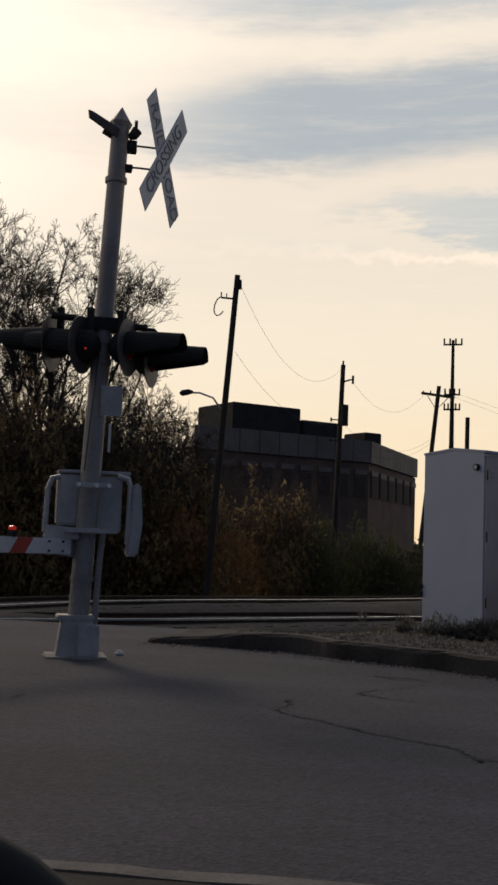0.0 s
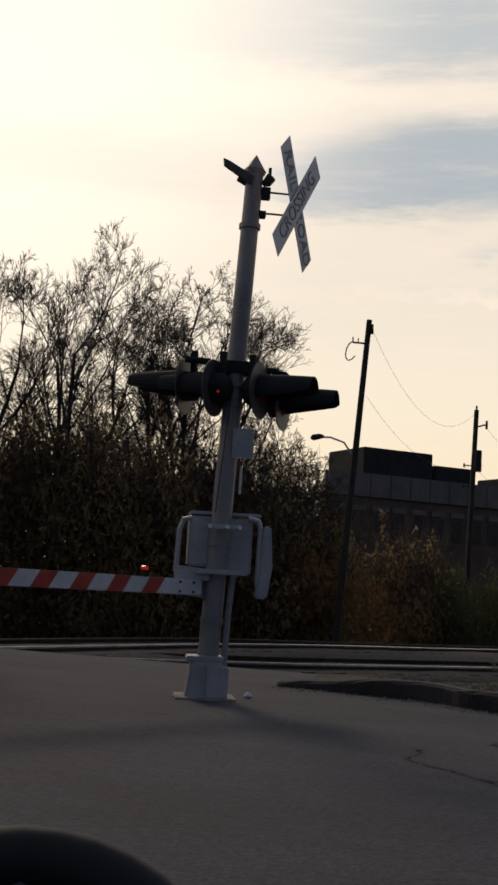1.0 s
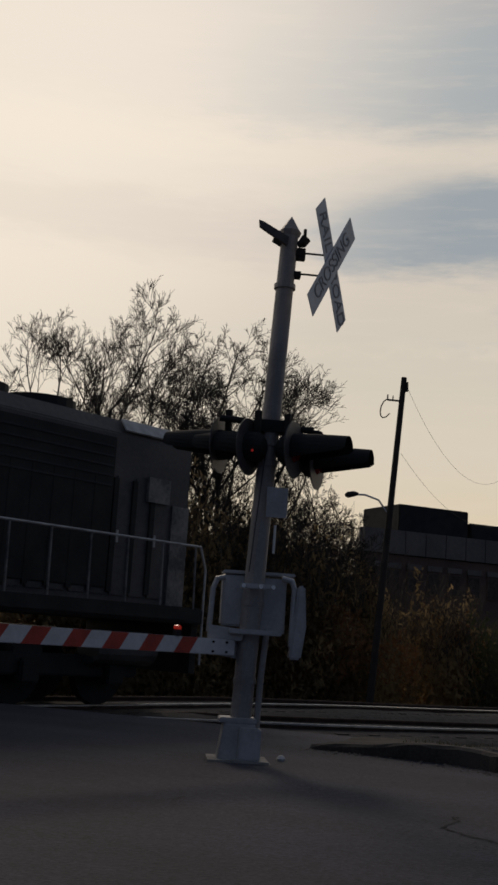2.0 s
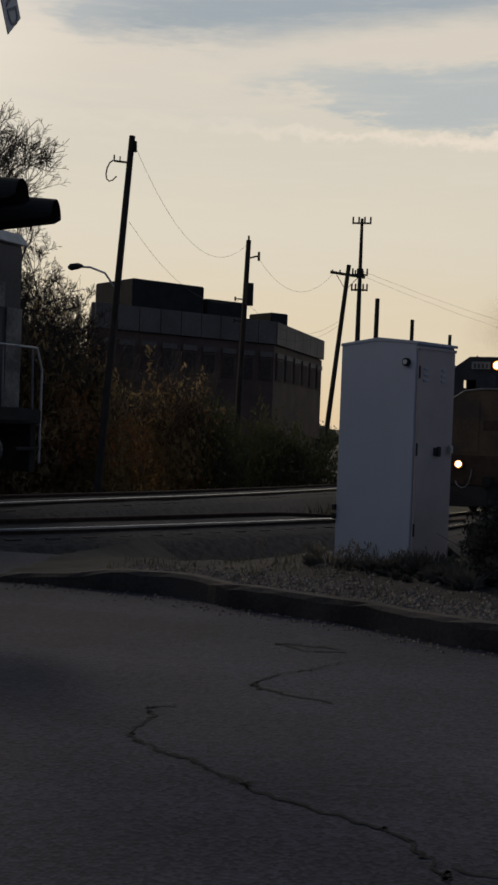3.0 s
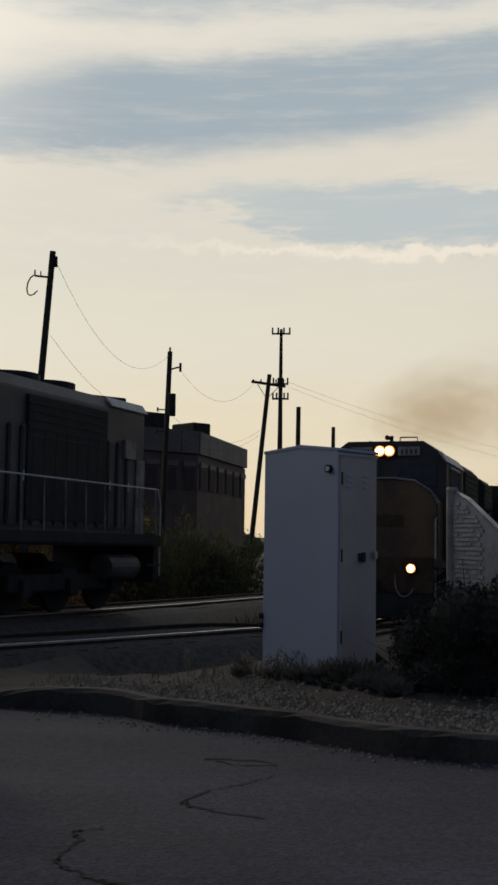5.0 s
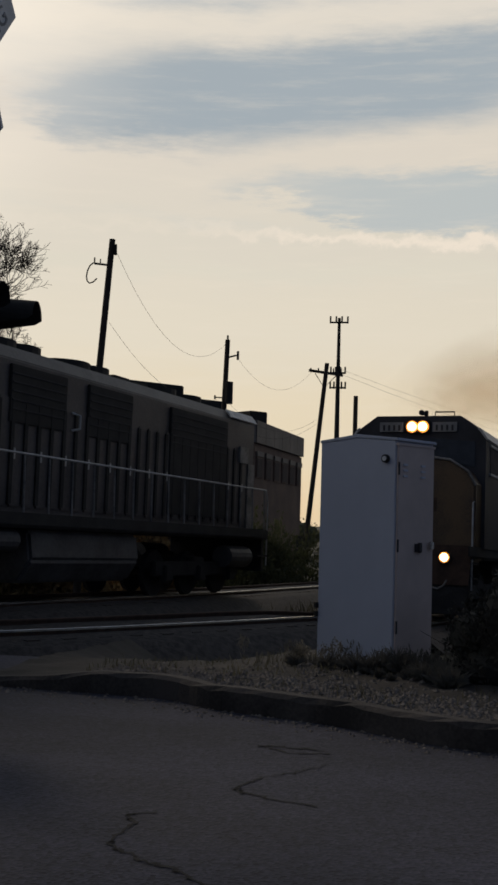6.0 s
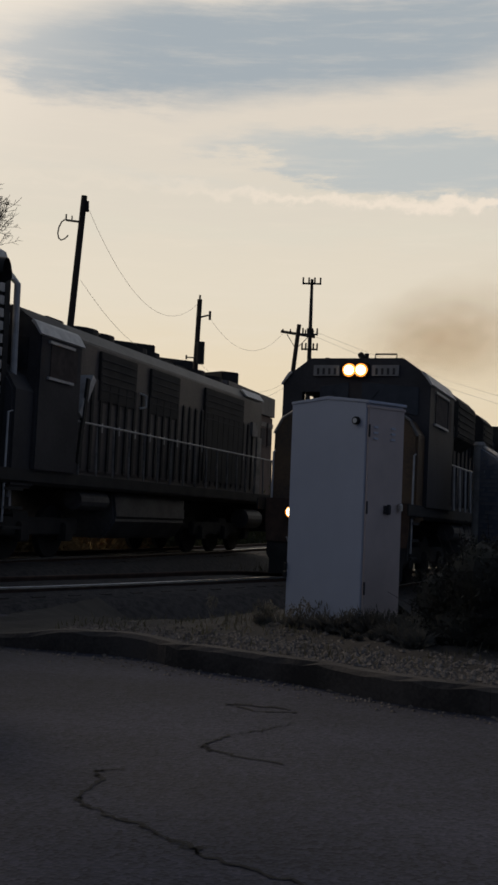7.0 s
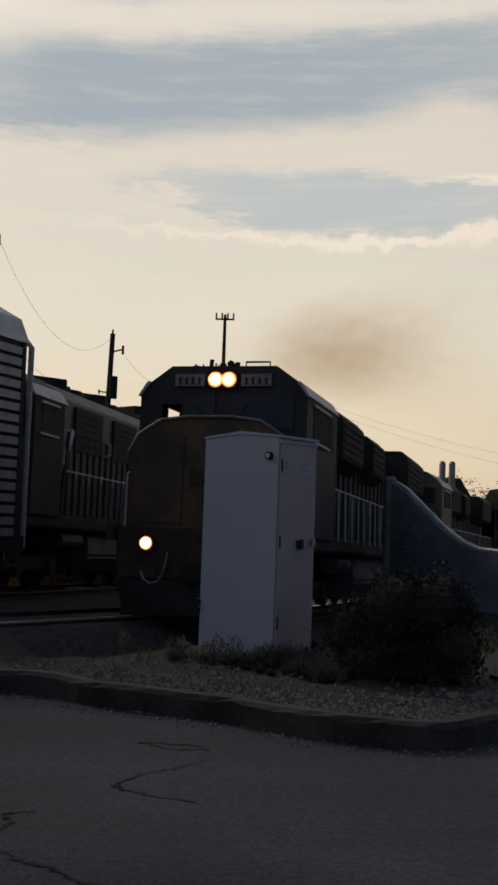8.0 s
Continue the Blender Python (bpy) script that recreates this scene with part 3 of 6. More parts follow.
# ---- relay cabinet ----
def relay_cabinet():
    c = thing("relay_cabinet", "tall pale grey metal relay cabinet standing in weeds on the verge", "cabinet", pose(-0.24, 10.12, CAB_Z - 0.03, 0, 0, -37.4))
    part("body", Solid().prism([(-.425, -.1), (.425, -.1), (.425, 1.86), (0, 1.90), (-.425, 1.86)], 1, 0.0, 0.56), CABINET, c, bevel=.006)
    part("roof", Solid().prism([(-.432, 1.855), (0, 1.895), (.452, 1.855), (.452, 1.880), (0, 1.926), (-.432, 1.880)], 1, -.008, .575), CABINET, c, bevel=.004)
    part("plinth", Solid().box((0, .28, -.17), (.9, .6, .16)), CONCRETE, c, "rough concrete plinth", bevel=.01)
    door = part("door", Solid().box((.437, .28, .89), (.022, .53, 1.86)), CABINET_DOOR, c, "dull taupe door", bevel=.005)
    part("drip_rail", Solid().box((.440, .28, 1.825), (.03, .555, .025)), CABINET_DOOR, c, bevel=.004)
    part("latch", Solid().box((.458, .31, .93), (.02, .09, .07)).box((.475, .31, .93), (.02, .03, .09)), HOOD_DARK, door, "dark latch plate")
    part("padlock", Solid().box((.47, .49, .95), (.03, .05, .07)), RAIL_STEEL, door, bevel=.006)
    for z in (.25, .95, 1.62):
        part("hinge", Solid().tube([(.45, .02, z - .06), (.45, .02, z + .05)], .009), HOOD_DARK, door)
    for y in (.11, .37):
        for k in range(3):
            part("louvre", Solid().box((.452, y, 1.55 + k * .05), (.012, .06, .018)), CABINET, door)
    lamp = part("indicator_housing", Solid().tube([(.33, -.002, 1.70), (.33, -.035, 1.70)], .036, 16), BLACK, c, "round dark indicator ring")
    part("lens", Solid().tube([(.33, -.03, 1.70), (.33, -.042, 1.70)], .022, 14), WHITE, lamp, "pale round lens")
    for z in (.30, .38):
        part("conduit_clip", Solid().box((-.43, -.01, z), (.03, .04, .05)), BLACK, c)
    return c


relay_cabinet()


# ---- crossing signal ----
def crossing_signal():
    g = thing("crossing_signal", "grey railroad crossing signal mast with crossbuck, lamps and lowered gate", "crossing signal", pose(-3.54, 7.40, 0, 0, 0, 25) @ Matrix.Scale(.952, 4))

    def ax(z):
        return Vector((0.225 * z / 5.43, 0.02 * z, z))
    part("mast", Solid().tube([ax(.1), ax(2.4)], [.104, .100], 20).tube([ax(2.4), ax(5.36)], [.098, .090], 20), MAST_PAINT, g, smooth=False)
    part("cap", Solid().tube([ax(5.34), ax(5.39), ax(5.41), ax(5.52), ax(5.56)], [.100, .118, .10, .03, .004], 8), MAST_PAINT, g)
    base = part("base", Solid().prism([(-.2, 0), (.2, 0), (.15, .36), (-.15, .36)], 1, -.17, .17), GREY_PAINT, g, "cast metal base with junction box", bevel=.015)
    part("junction_box", Solid().box((.10, -.19, .17), (.21, .10, .30)), GREY_PAINT, base, bevel=.012)
    part("base_flange", Solid().box((-.02, 0, .38), (.36, .32, .05)), GREY_PAINT, base, bevel=.01)
    for a in (-.16, .16):
        for b in (-.14, .14):
            part("anchor_bolt", Solid().tube([(a, b, 0), (a, b, .07)], .02, 6), RUST, base)
    part("foundation", Solid().box((0, 0, -.08), (.62, .55, .2)), CONCRETE, g, bevel=.02)
    part("conduit", Solid().tube([(.17, -.03, .3), (.185, -.02, .8), (.22, .02, 1.25)], .032, 10), MAST_PAINT, g)
    for z in (.75, 1.5, 4.78, 2.9, 3.1):
        c = ax(z)
        part("band", Solid().tube([c - Vector((0, 0, .025)), c + Vector((0, 0, .025))], .112, 16), MAST_PAINT, g)
    # lamp at the mast's head and bell
    h = ax(5.25)
    part("bell_arm", Solid().tube([h + Vector((-.05, 0, 0)), h + Vector((-.16, 0, .06))], .05, 10).prism([(.18, 5.20), (.20, 5.29), (-.06, 5.43), (-.12, 5.45), (-.11, 5.38)], 1, -.02, .03), HOOD_GREY, g, "dull pointed sheet metal bracket")
    part("bell", Solid().tube([h + Vector((.09, -.06, -.02)), h + Vector((.13, -.06, .0)), h + Vector((.17, -.06, .06))], [.03, .05, .055], 12).box(h + Vector((.16, -.02, .1)), (.03, .05, .14)).box(h + Vector((.13, 0, -.1)), (.09, .08, .12)), UNDER, g, "dark bell and bracket")
    # crossbuck, turned nearly edge on
    cz = 5.04
    centre = ax(cz) + Vector((.455, -.05, .0))
    turn = Matrix.Translation(centre) @ Matrix.Rotation(radians(3.0), 4, "Y") @ Matrix.Rotation(radians(54), 4, "Z")
    buck = part("crossbuck", Solid().box((0, .02, 0), (.12, .03, .12)), MAST_PAINT, g, at=turn)
    for ang, off, words in ((57, -.012, (("CROSSING", 0),)), (-57, .0, (("RAIL", -.36), ("ROAD", .36)))):
        r = Matrix.Translation((0, off, 0)) @ Matrix.Rotation(radians(-ang), 4, "Y")
        part("blade", Solid().prism([(-.69, -.115), (.62, -.115), (.69, .115), (-.62, .115)], 1, -.004, .004) if ang > 0 else Solid().prism([(-.62, -.115), (.69, -.115), (.62, .115), (-.69, .115)], 1, -.004, .004), SIGN_WHITE, buck, "white reflective blade", at=r)
        for word, shift in words:
            lettering("lettering", word, .21, FADED, buck, r @ Matrix.Translation((shift, -.007, 0)) @ Matrix.Rotation(radians(90), 4, "X"), .002)
    for dz in (.14, -.09):
        a = ax(cz + dz)
        part("sign_bracket", Solid().tube([a + Vector((.06, 0, -.02)), a + Vector((.2, -.02, -.02)), a + Vector((.42, -.04, -.03))], .011, 8).box(a + Vector((.1, 0, -.03)), (.1, .1, .06)), BLACK, g)
    # cross arm and four lamps
    z = 3.28
    c = ax(z)
    part("cross_arm", Solid().tube([c + Vector((-.52, 0, .06)), c + Vector((-.30, 0, .05)), c + Vector((0, 0, .0)), c + Vector((.42, 0, .0))], .035, 10).box(c, (.30, .22, .12)), BLACK, g, bevel=0)
    part("cable_loop", Solid().tube([c + Vector((-.46, .05, .08)), c + Vector((-.40, .05, -.05)), c + Vector((-.28, .05, -.15)), c + Vector((-.2, .05, .02))], .014, 8)
         , BLACK, g)
    part("cable_loop", Solid().tube([c + Vector((.38, .05, .0)), c + Vector((.52, .05, -.01)), c + Vector((.56, .05, -.05)), c + Vector((.55, .05, -.12))], .022, 8), BLACK, g)
    for x, y, dz, yaw, lit in ((.24, -.16, -.24, 64, 0), (.52, .20, -.29, 68, 0), (-.22, -.14, -.24, -118, 1), (-.50, .12, -.20, -112, 0)):
        m = Matrix.Translation(c + Vector((x, y, dz))) @ Matrix.Rotation(radians(yaw), 4, "Z") @ Matrix.Diagonal((1.25, 1.24, 1.22, 1))
        u = part("lamp_unit", Solid().tube([(0, .14, 0), (0, .10, 0), (0, 0, 0)], [.07, .12, .13], 16), BLACK, g, "black flashing lamp with round backboard and long hood", at=m)
        # Black board in a greyer colour that takes in the haze before it.
        part("backboard", Solid().tube([(0, .005, 0), (0, -.005, 0)], .235, 28), HOOD_GREY, u, "black round backboard greyed for haze")
        part("lens", Solid().tube([(0, -.006, 0), (0, -.03, 0)], [.105, .09], 18), RED_LENS, u, "dark red lens")
        hood = Solid()
        rows = []
        for k, (yy, rr, lo) in enumerate(((-.006, .135, -200), (-.2, .13, -190), (-.42, .115, -178), (-.46, .112, -165))):
            ring = []
            for j in range(15):
                a = radians(90 + lo * .0 + (-125 + 250 * j / 14) * (1 - .1 * k))
                ring.append((rr * math.cos(a), yy, rr * math.sin(a)))
            rows.append(ring)
        hood.v = [p for r in rows for p in r]
        hood.f = [(k * 15 + j, k * 15 + j + 1, k * 15 + j + 16, k * 15 + j + 15) for k in range(3) for j in range(14)]
        part("hood", hood, BLACK, u)
        part("hanger", Solid().box((0, .07, .2), (.04, .05, .2)), BLACK, u)
    part("pilot_light", Solid().tube([c + Vector((-.19, -.30, -.30)), c + Vector((-.19, -.32, -.30))], .013, 10), RED_GLOW, g, "small orange-red light")
    # plate and rod
    part("notice_plate", Solid().box((.235, -.09, 2.50), (.21, .008, .30)), GREY_PAINT, g, "plain grey notice plate", bevel=.002)
    # Plain white upright just right of the mast.
    part("rod", Solid().tube([(.235, -.02, 2.0), (.237, -.02, 2.28)], .013, 8), WHITE, g, "small white upright rod")
    part("wire", Solid().tube([(.0, -.1, 1.8), (.06, -.1, 2.6), (.09, -.1, 3.0)], .006, 6), WIRE, g)
    # gate machine
    mech = part("gate_machine", Solid().box((-.09, .24, 1.52), (.30, .32, .50)).box((.27, .26, 1.48), (.26, .34, .56)), GREY_PAINT, g, "grey gate machine boxes clamped on the mast", bevel=.02)
    part("machine_lid", Solid().box((.12, .25, 1.80), (.72, .36, .035)), GREY_PAINT, mech, bevel=.01)
    part("clamp", Solid().box((.09, -.15, 1.66), (.34, .06, .05)), GREY_PAINT, mech, bevel=.008)
    part("clamp", Solid().box((.09, -.15, 1.22), (.5, .1, .05)), GREY_PAINT, mech, bevel=.008)
    for x in (-.05, .12, .24):
        part("bolt", Solid().tube([(x, -.2, 1.66), (x, -.165, 1.66)], .022, 8), RAIL_STEEL, mech)
    part("support_arm", Solid().tube([(-.22, 0, 1.74), (-.30, 0, 1.72), (-.335, 0, 1.62), (-.35, 0, 1.2)], .028, 8), GREY_PAINT, mech)
    part("support_arm", Solid().tube([(.34, 0, 1.76), (.44, 0, 1.74), (.47, 0, 1.66), (.46, 0, 1.1)], .03, 8), GREY_PAINT, mech)
    part("counterweight", Solid().prism([(.44, .98), (.56, .98), (.60, 1.30), (.57, 1.70), (.50, 1.70), (.47, 1.3)], 1, -.06, .10), GREY_PAINT, mech, "heavy cast counterweight", bevel=.02)
    part("hinge_plate", Solid().prism([(-.36, 1.13), (-.02, 1.13), (-.02, 1.24), (-.36, 1.27)], 1, -.1, .1), GREY_PAINT, mech, bevel=.01)
    # gate arm over the road, towards the near side
    a0 = Vector((-.10, -.06, 1.06))
    world_dir = Vector((-.40, -.916, .006))
    d = (Matrix.Rotation(radians(-25), 4, "Z") @ world_dir).normalized()
    m = Matrix.Translation(a0) @ d.to_track_quat("X", "Z").to_matrix().to_4x4()
    arm = part("gate_arm", Solid().box((2.9, 0, 0), (5.8, .035, .15)), WHITE, g, "lowered white gate arm with slanting red stripes", at=m, bevel=.006)
    for k in range(12):
        x = .50 + k * .42
        part("stripe", Solid().prism([(x + .10, -.074), (x + .29, -.074), (x + .19, .074), (x, .074)], 1, -.0215, .0215), RED, arm, "red reflective stripe")
    for x in (.12, .30):
        for zz in (-.045, .045):
            part("bolt", Solid().tube([(x, -.035, zz), (x, .035, zz)], .011, 6), UNDER, arm)
    for x in (.75, 3.1, 5.5):
        lamp = part("arm_lamp", Solid().box((x, 0, .105), (.05, .06, .06)), BLACK, arm)
        part("lamp_lens", Solid().tube([(x, -.028, .15), (x, .028, .15)], .026, 12), RED_GLOW, lamp, "small red gate lamp")
    part("gate_bracket", Solid().prism([(-.15, -.11), (.35, -.06), (.35, .06), (-.15, .11)], 1, -.05, -.024), GREY_PAINT, arm, bevel=.004)
    return g


crossing_signal()


# ---- utility poles and wires ----
def pole(base, top, label, extra=None, r=(.15, .10)):
    p = thing("utility_pole", label, "utility pole", group="poles along the tracks")
    part("shaft", Solid().tube([base, (Vector(base) + Vector(top)) / 2, top], [r[0], (r[0] + r[1]) / 2, r[1]], 12), POLE_WOOD, p)
    if extra:
        extra(p, Vector(top), Vector(base))
    return p


def pole_lamp(p, t, b):
    u = (b - t).normalized()
    a = t + u * 4.15
    part("lamp_arm", Solid().tube([a + Vector((-.05, 0, -.15)), a + Vector((-.35, -.1, .28)), a + Vector((-.75, -.2, .42)), a + Vector((-1.0, -.25, .42))], .03, 8), RAIL_STEEL, p, "curved street lamp arm")
    part("lamp_head", Solid().tube([a + Vector((-.95, -.25, .44)), a + Vector((-1.08, -.27, .44)), a + Vector((-1.28, -.3, .40)), a + Vector((-1.36, -.32, .38))], [.04, .09, .10, .04], 10), UNDER, p, "cobra-head street lamp")
    c = t + u * .75
    part("crossarm", Solid().tube([c, c + Vector((-.45, 0, .05))], .03, 6).tube([c + Vector((-.45, 0, .05)), c + Vector((-.45, 0, .22))], .025, 6).tube([c + Vector((-.28, 0, .04)), c + Vector((-.28, 0, .18))], .02, 6), UNDER, p)
    ring = [c + Vector((-.42 + .25 * math.cos(k / 7 * math.pi + 1.8), 0, -.22 + .30 * math.sin(k / 7 * math.pi * 1.25 + 1.8))) for k in range(8)]
    part("jumper_wire", Solid().tube(ring, .02, 6), WIRE, p)
    part("insulator", Solid().tube([t + u * .15 + Vector((.1, 0, 0)), t + u * .45 + Vector((.13, 0, 0))], .05, 8), UNDER, p)


def pole_transformer(p, t, b):
    u = (b - t).normalized()
    part("insulator", Solid().tube([t, t + Vector((0, 0, .18))], .04, 8), UNDER, p)
    a = t + u * .75
    part("bracket_arm", Solid().tube([a, a + Vector((.35, 0, .1)), a + Vector((.46, 0, .1))], .035, 6).tube([a + Vector((.46, 0, -.08)), a + Vector((.46, 0, .28))], .05, 8), UNDER, p)
    c = t + u * 2.2
    part("transformer", Solid().tube([c + Vector((.17, -.05, -.45)), c + Vector((.17, -.05, .45))], .17, 14), UNDER, p, "cylindrical pole transformer", smooth=False)
    for dz in (2.4, 3.3):
        q = t + u * dz
        part("side_arm", Solid().tube([q, q + Vector((-.4, 0, .02))], .025, 6).tube([q + Vector((-.4, 0, -.06)), q + Vector((-.4, 0, .1))], .04, 6), UNDER, p)


def pole_crossarm(p, t, b):
    u = (b - t).normalized()
    c = t + u * .45
    part("crossarm", Solid().box(c, (1.6, .1, .12), Matrix.Rotation(radians(8), 3, "Y")), POLE_WOOD, p)
    for dx in (-.7, -.35, .35, .7):
        part("insulator", Solid().tube([c + Vector((dx, 0, .05)), c + Vector((dx, 0, .22))], .035, 6), UNDER, p)
    m = t + u * 8.3
    part("meter_box", Solid().box(m + Vector((-.28, -.1, 0)), (.30, .22, .55)), UNDER, p, bevel=.02)
    part("meter_box", Solid().box(m + Vector((-.32, -.1, -.75)), (.36, .12, .8)), UNDER, p, bevel=.02)
    part("brace", Solid().tube([c + Vector((-.5, 0, -.02)), c + u * .7, c + Vector((.5, 0, -.1))], .02, 6), UNDER, p)


P1, P2, P3 = (-7.82, 31.0, 9.37), (-6.48, 45.5, 8.9), (-2.72, 51.9, 8.9)
pole((-8.5, 31.0, -1.2), P1, "dark wooden utility pole with a street lamp arm", pole_lamp, (.115, .085))
pole((-6.75, 45.5, -1.7), P2, "dark wooden utility pole with a transformer", pole_transformer, (.13, .10))
pole((-3.75, 51.9, -1.9), P3, "leaning wooden utility pole with a crossarm", pole_crossarm, (.13, .10))
for x, y, z in ((-1.44, 55, 7.75), (0.32, 65, 7.75), (2.84, 75, 7.8)):
    pole((x - .05, y, -2.2), (x, y, z), "bare wooden utility pole beyond the tracks", None, (.15, .11))


def wire(a, b, sag, r=.005):
    a, b = Vector(a), Vector(b)
    pts = [a.lerp(b, k / 14) - Vector((0, 0, sag * (1 - (2 * k / 14 - 1) ** 2))) for k in range(15)]
    w = thing("overhead_wire", "thin dark overhead wire strung between poles", "wire", group="overhead wires")
    part("strand", Solid().tube(pts, r, 5), WIRE, w)


V = Vector
wire(V(P1) + V((.1, 0, -.3)), V(P2) + V((0, 0, -.1)), 1.6)
wire(V(P1) + V((0, 0, -2.4)), V(P2) + V((0, 0, -2.3)), 1.0)
wire(V(P2) + V((.4, 0, -.7)), V(P3) + V((-.7, 0, -.4)), 1.1)
wire(V(P2) + V((0, 0, -2.5)), V(P3) + V((-.4, 0, -2.6)), .9)
wire(V(P2) + V((0, 0, -3.2)), V(P3) + V((-.4, 0, -2.8)), .8)
wire(V(P3) + V((.7, 0, -.3)), (30, 82, 6.6), 1.6)
wire(V(P3) + V((.4, 0, -.4)), (32, 82, 5.6), 1.8)
far_pole = pole((31, 82, -2.4), (31, 82, 7.0), "bare wooden utility pole beyond the tracks", None, (.15, .11))


def cell_tower():
    t = thing("cell_tower", "tall slim cell tower with three antenna platforms", "tower", pose(-6.36, 150, -2.4))
    part("monopole", Solid().tube([(0, 0, 0), (0, 0, 16), (0, 0, 31.6)], [.45, .34, .2], 12), UNDER, t)
    for z, w, n in ((31.0, 1.15, 4), (24.2, 0.95, 4), (22.2, 1.0, 5)):
        pl = part("antenna_platform", Solid().tube([(-w, 0, z), (w, 0, z)], .12, 6).tube([(0, -w, z), (0, w, z)], .12, 6), UNDER, t)
        for k in range(n):
            x = -w + 2 * w * k / (n - 1)
            part("antenna", Solid().box((x, -.3, z + .3), (.22, .15, .95)), UNDER, pl)
    return t


cell_tower()


# ---- brick building ----
def building():
    b = thing("brick_building", "long brown brick commercial building with pale parapet band", "building")
    L, C, R = Vector((-16.0, 56.8, 0)), Vector((-7.55, 65.3, 0)), Vector((-5.75, 78.8, 0))
    BL = L + Vector((-3.5, 11.5, 0))
    BR = R + Vector((-14, 6, 0))
    z0, z1 = -2.6, 7.45
    ring = [L, C, R, BR, BL]
    part("wall", Solid().prism([(p.x, p.y) for p in ring], 2, z0, z1 - 1.35), BRICK, b)
    mid = sum(ring, Vector()) / 5
    part("roof", Solid().prism([(mid.x + (p.x - mid.x) * .985, mid.y + (p.y - mid.y) * .985) for p in ring], 2, z1 - 1.4, z1 - .25), UNDER, b)
    for A, B, n in ((L, C, 9), (C, R, 6), (BL, L, 6)):
        d = (B - A)
        ang = math.atan2(d.y, d.x)
        w = d.length / n
        rot = Matrix.Rotation(ang, 3, "Z")
        for k in range(n):
            p = A + d * ((k + .5) / n)
            part("parapet_panel", Solid().box((p.x, p.y, z1 - .65), (w - .05, .3, 1.3), rot), PARAPET, b, "pale parapet panel")
            for zz in (4.1,):
                win = part("window", Solid().box((p.x, p.y, zz + .6), (w * .62, .16, 1.25), rot), BRICK, b)
                o = rot @ Vector((0, -.09, 0))
                part("lintel", Solid().box((p.x + o.x, p.y + o.y, zz + 1.42), (w * .7, .08, .3), rot), PARAPET, win, "pale lintel")
                part("pane", Solid().box((p.x + o.x, p.y + o.y, zz + .6), (w * .55, .03, 1.1), rot), DARK_PANE, win, "dark window glass")
    for c, s in (((-14.2, 61.5, 8.0), (4.6, 4, 1.9)), ((-11.2, 64, 7.7), (2.6, 3, 1.3)), ((-8.3, 68, 7.55), (1.3, 2.2, 1.2))):
        part("roof_unit", Solid().box(c, s, Matrix.Rotation(radians(45), 3, "Z")), UNDER, b, "dark flat roof plant box", bevel=.05)
    return b


building()


# ---- trees and brush ----
def bare_tree(x, y, z, height, seed, stems=3, lean=0.0, wide=1.0, label="bare leafless tree with fine spreading twigs"):
    """A short trunk, a few long curving stems, side branches along each and sprays of fine twigs at their ends."""
    r = random.Random(seed)
    t = thing("bare_tree", label, "tree", pose(x, y, z), group="bare trees behind the tracks")
    trunk, limbs, twigs = Solid(), Solid(), Solid()

    def grow(p, d, length, rad, depth):
        n = 6 if depth < 3 else 4 if depth < 5 else 3
        pts, ways, q = [p], [d], p
        for k in range(n):
            lift = .09 if depth < 2 else .03
            d = (d + Vector((r.gauss(0, 1), r.gauss(0, 1), r.gauss(.15, .6))) * (.05 + .018 * depth) + Vector((0, 0, lift))).normalized()
            q = q + d * length / n
            pts.append(q)
            ways.append(d)
        end = max(.0058, rad * .45)
        dest = limbs if depth < 3 else twigs
        dest.tube(pts, [rad + (end - rad) * k / n for k in range(n + 1)], 7 if depth < 2 else 4 if depth < 4 else 3, depth < 2)
        if depth >= 5:
            return
        count = (6, 6, 5, 4, 4)[depth]
        for k in range(count):
            u = .34 + .66 * (k + r.uniform(0, .9)) / count
            i = min(n, max(1, int(u * n + .5)))
            a = r.uniform(0, 2 * math.pi)
            side = ways[i].orthogonal().normalized()
            o = Matrix.Rotation(a, 3, ways[i]) @ side
            nd = (ways[i] + o * r.uniform(.55, 1.1) * wide + Vector((0, 0, .10 if depth < 2 else 0))).normalized()
            grow(pts[i], nd, length * (r.uniform(.42, .60) if depth < 2 else r.uniform(.44, .66)) * (1.15 - .4 * u), max(.0068, (rad + (end - rad) * u) * r.uniform(.5, .68)), depth + 1)

    fork = height * r.uniform(.16, .24)
    top = Vector((lean * fork, 0, fork))
    trunk.tube([(0, 0, 0), top * .5, top], [height * .018, height * .015, height * .014], 9)
    for k in range(stems):
        a = 2 * math.pi * (k + r.uniform(-.25, .25)) / stems + .4
        d = Vector((math.cos(a) * .42 * wide + lean, math.sin(a) * .35 * wide, 1)).normalized()
        grow(top - d * .1, d, height * r.uniform(.60, .74), height * .0118, 0)
    part("trunk", trunk, BARK, t)
    part("limb_crown", limbs, BARK, t)
    tagged(part("twig_crown", twigs, BARK, t), kind="stuff")
    return t


for x, y, h, sd, n, lean, wide in ((-18.2, 31.0, 12.0, 3, 3, .05, .8), (-20.6, 29.2, 11.2, 11, 3, -.05, .85), (-14.6, 33.0, 11.8, 5, 4, .0, 1.0), (-24.2, 27.2, 10.8, 8, 3, 0, .9),
                                   (-13.0, 34.6, 8.6, 21, 4, .06, 1.0), (-28, 25, 12.2, 31, 3, 0, .9), (-11.6, 35.2, 6.6, 44, 3, .05, .9), (-16.6, 34.5, 9.2, 61, 3, 0, .9)):
    bare_tree(x, y, -1.2, h * .89, sd, n, lean, wide)


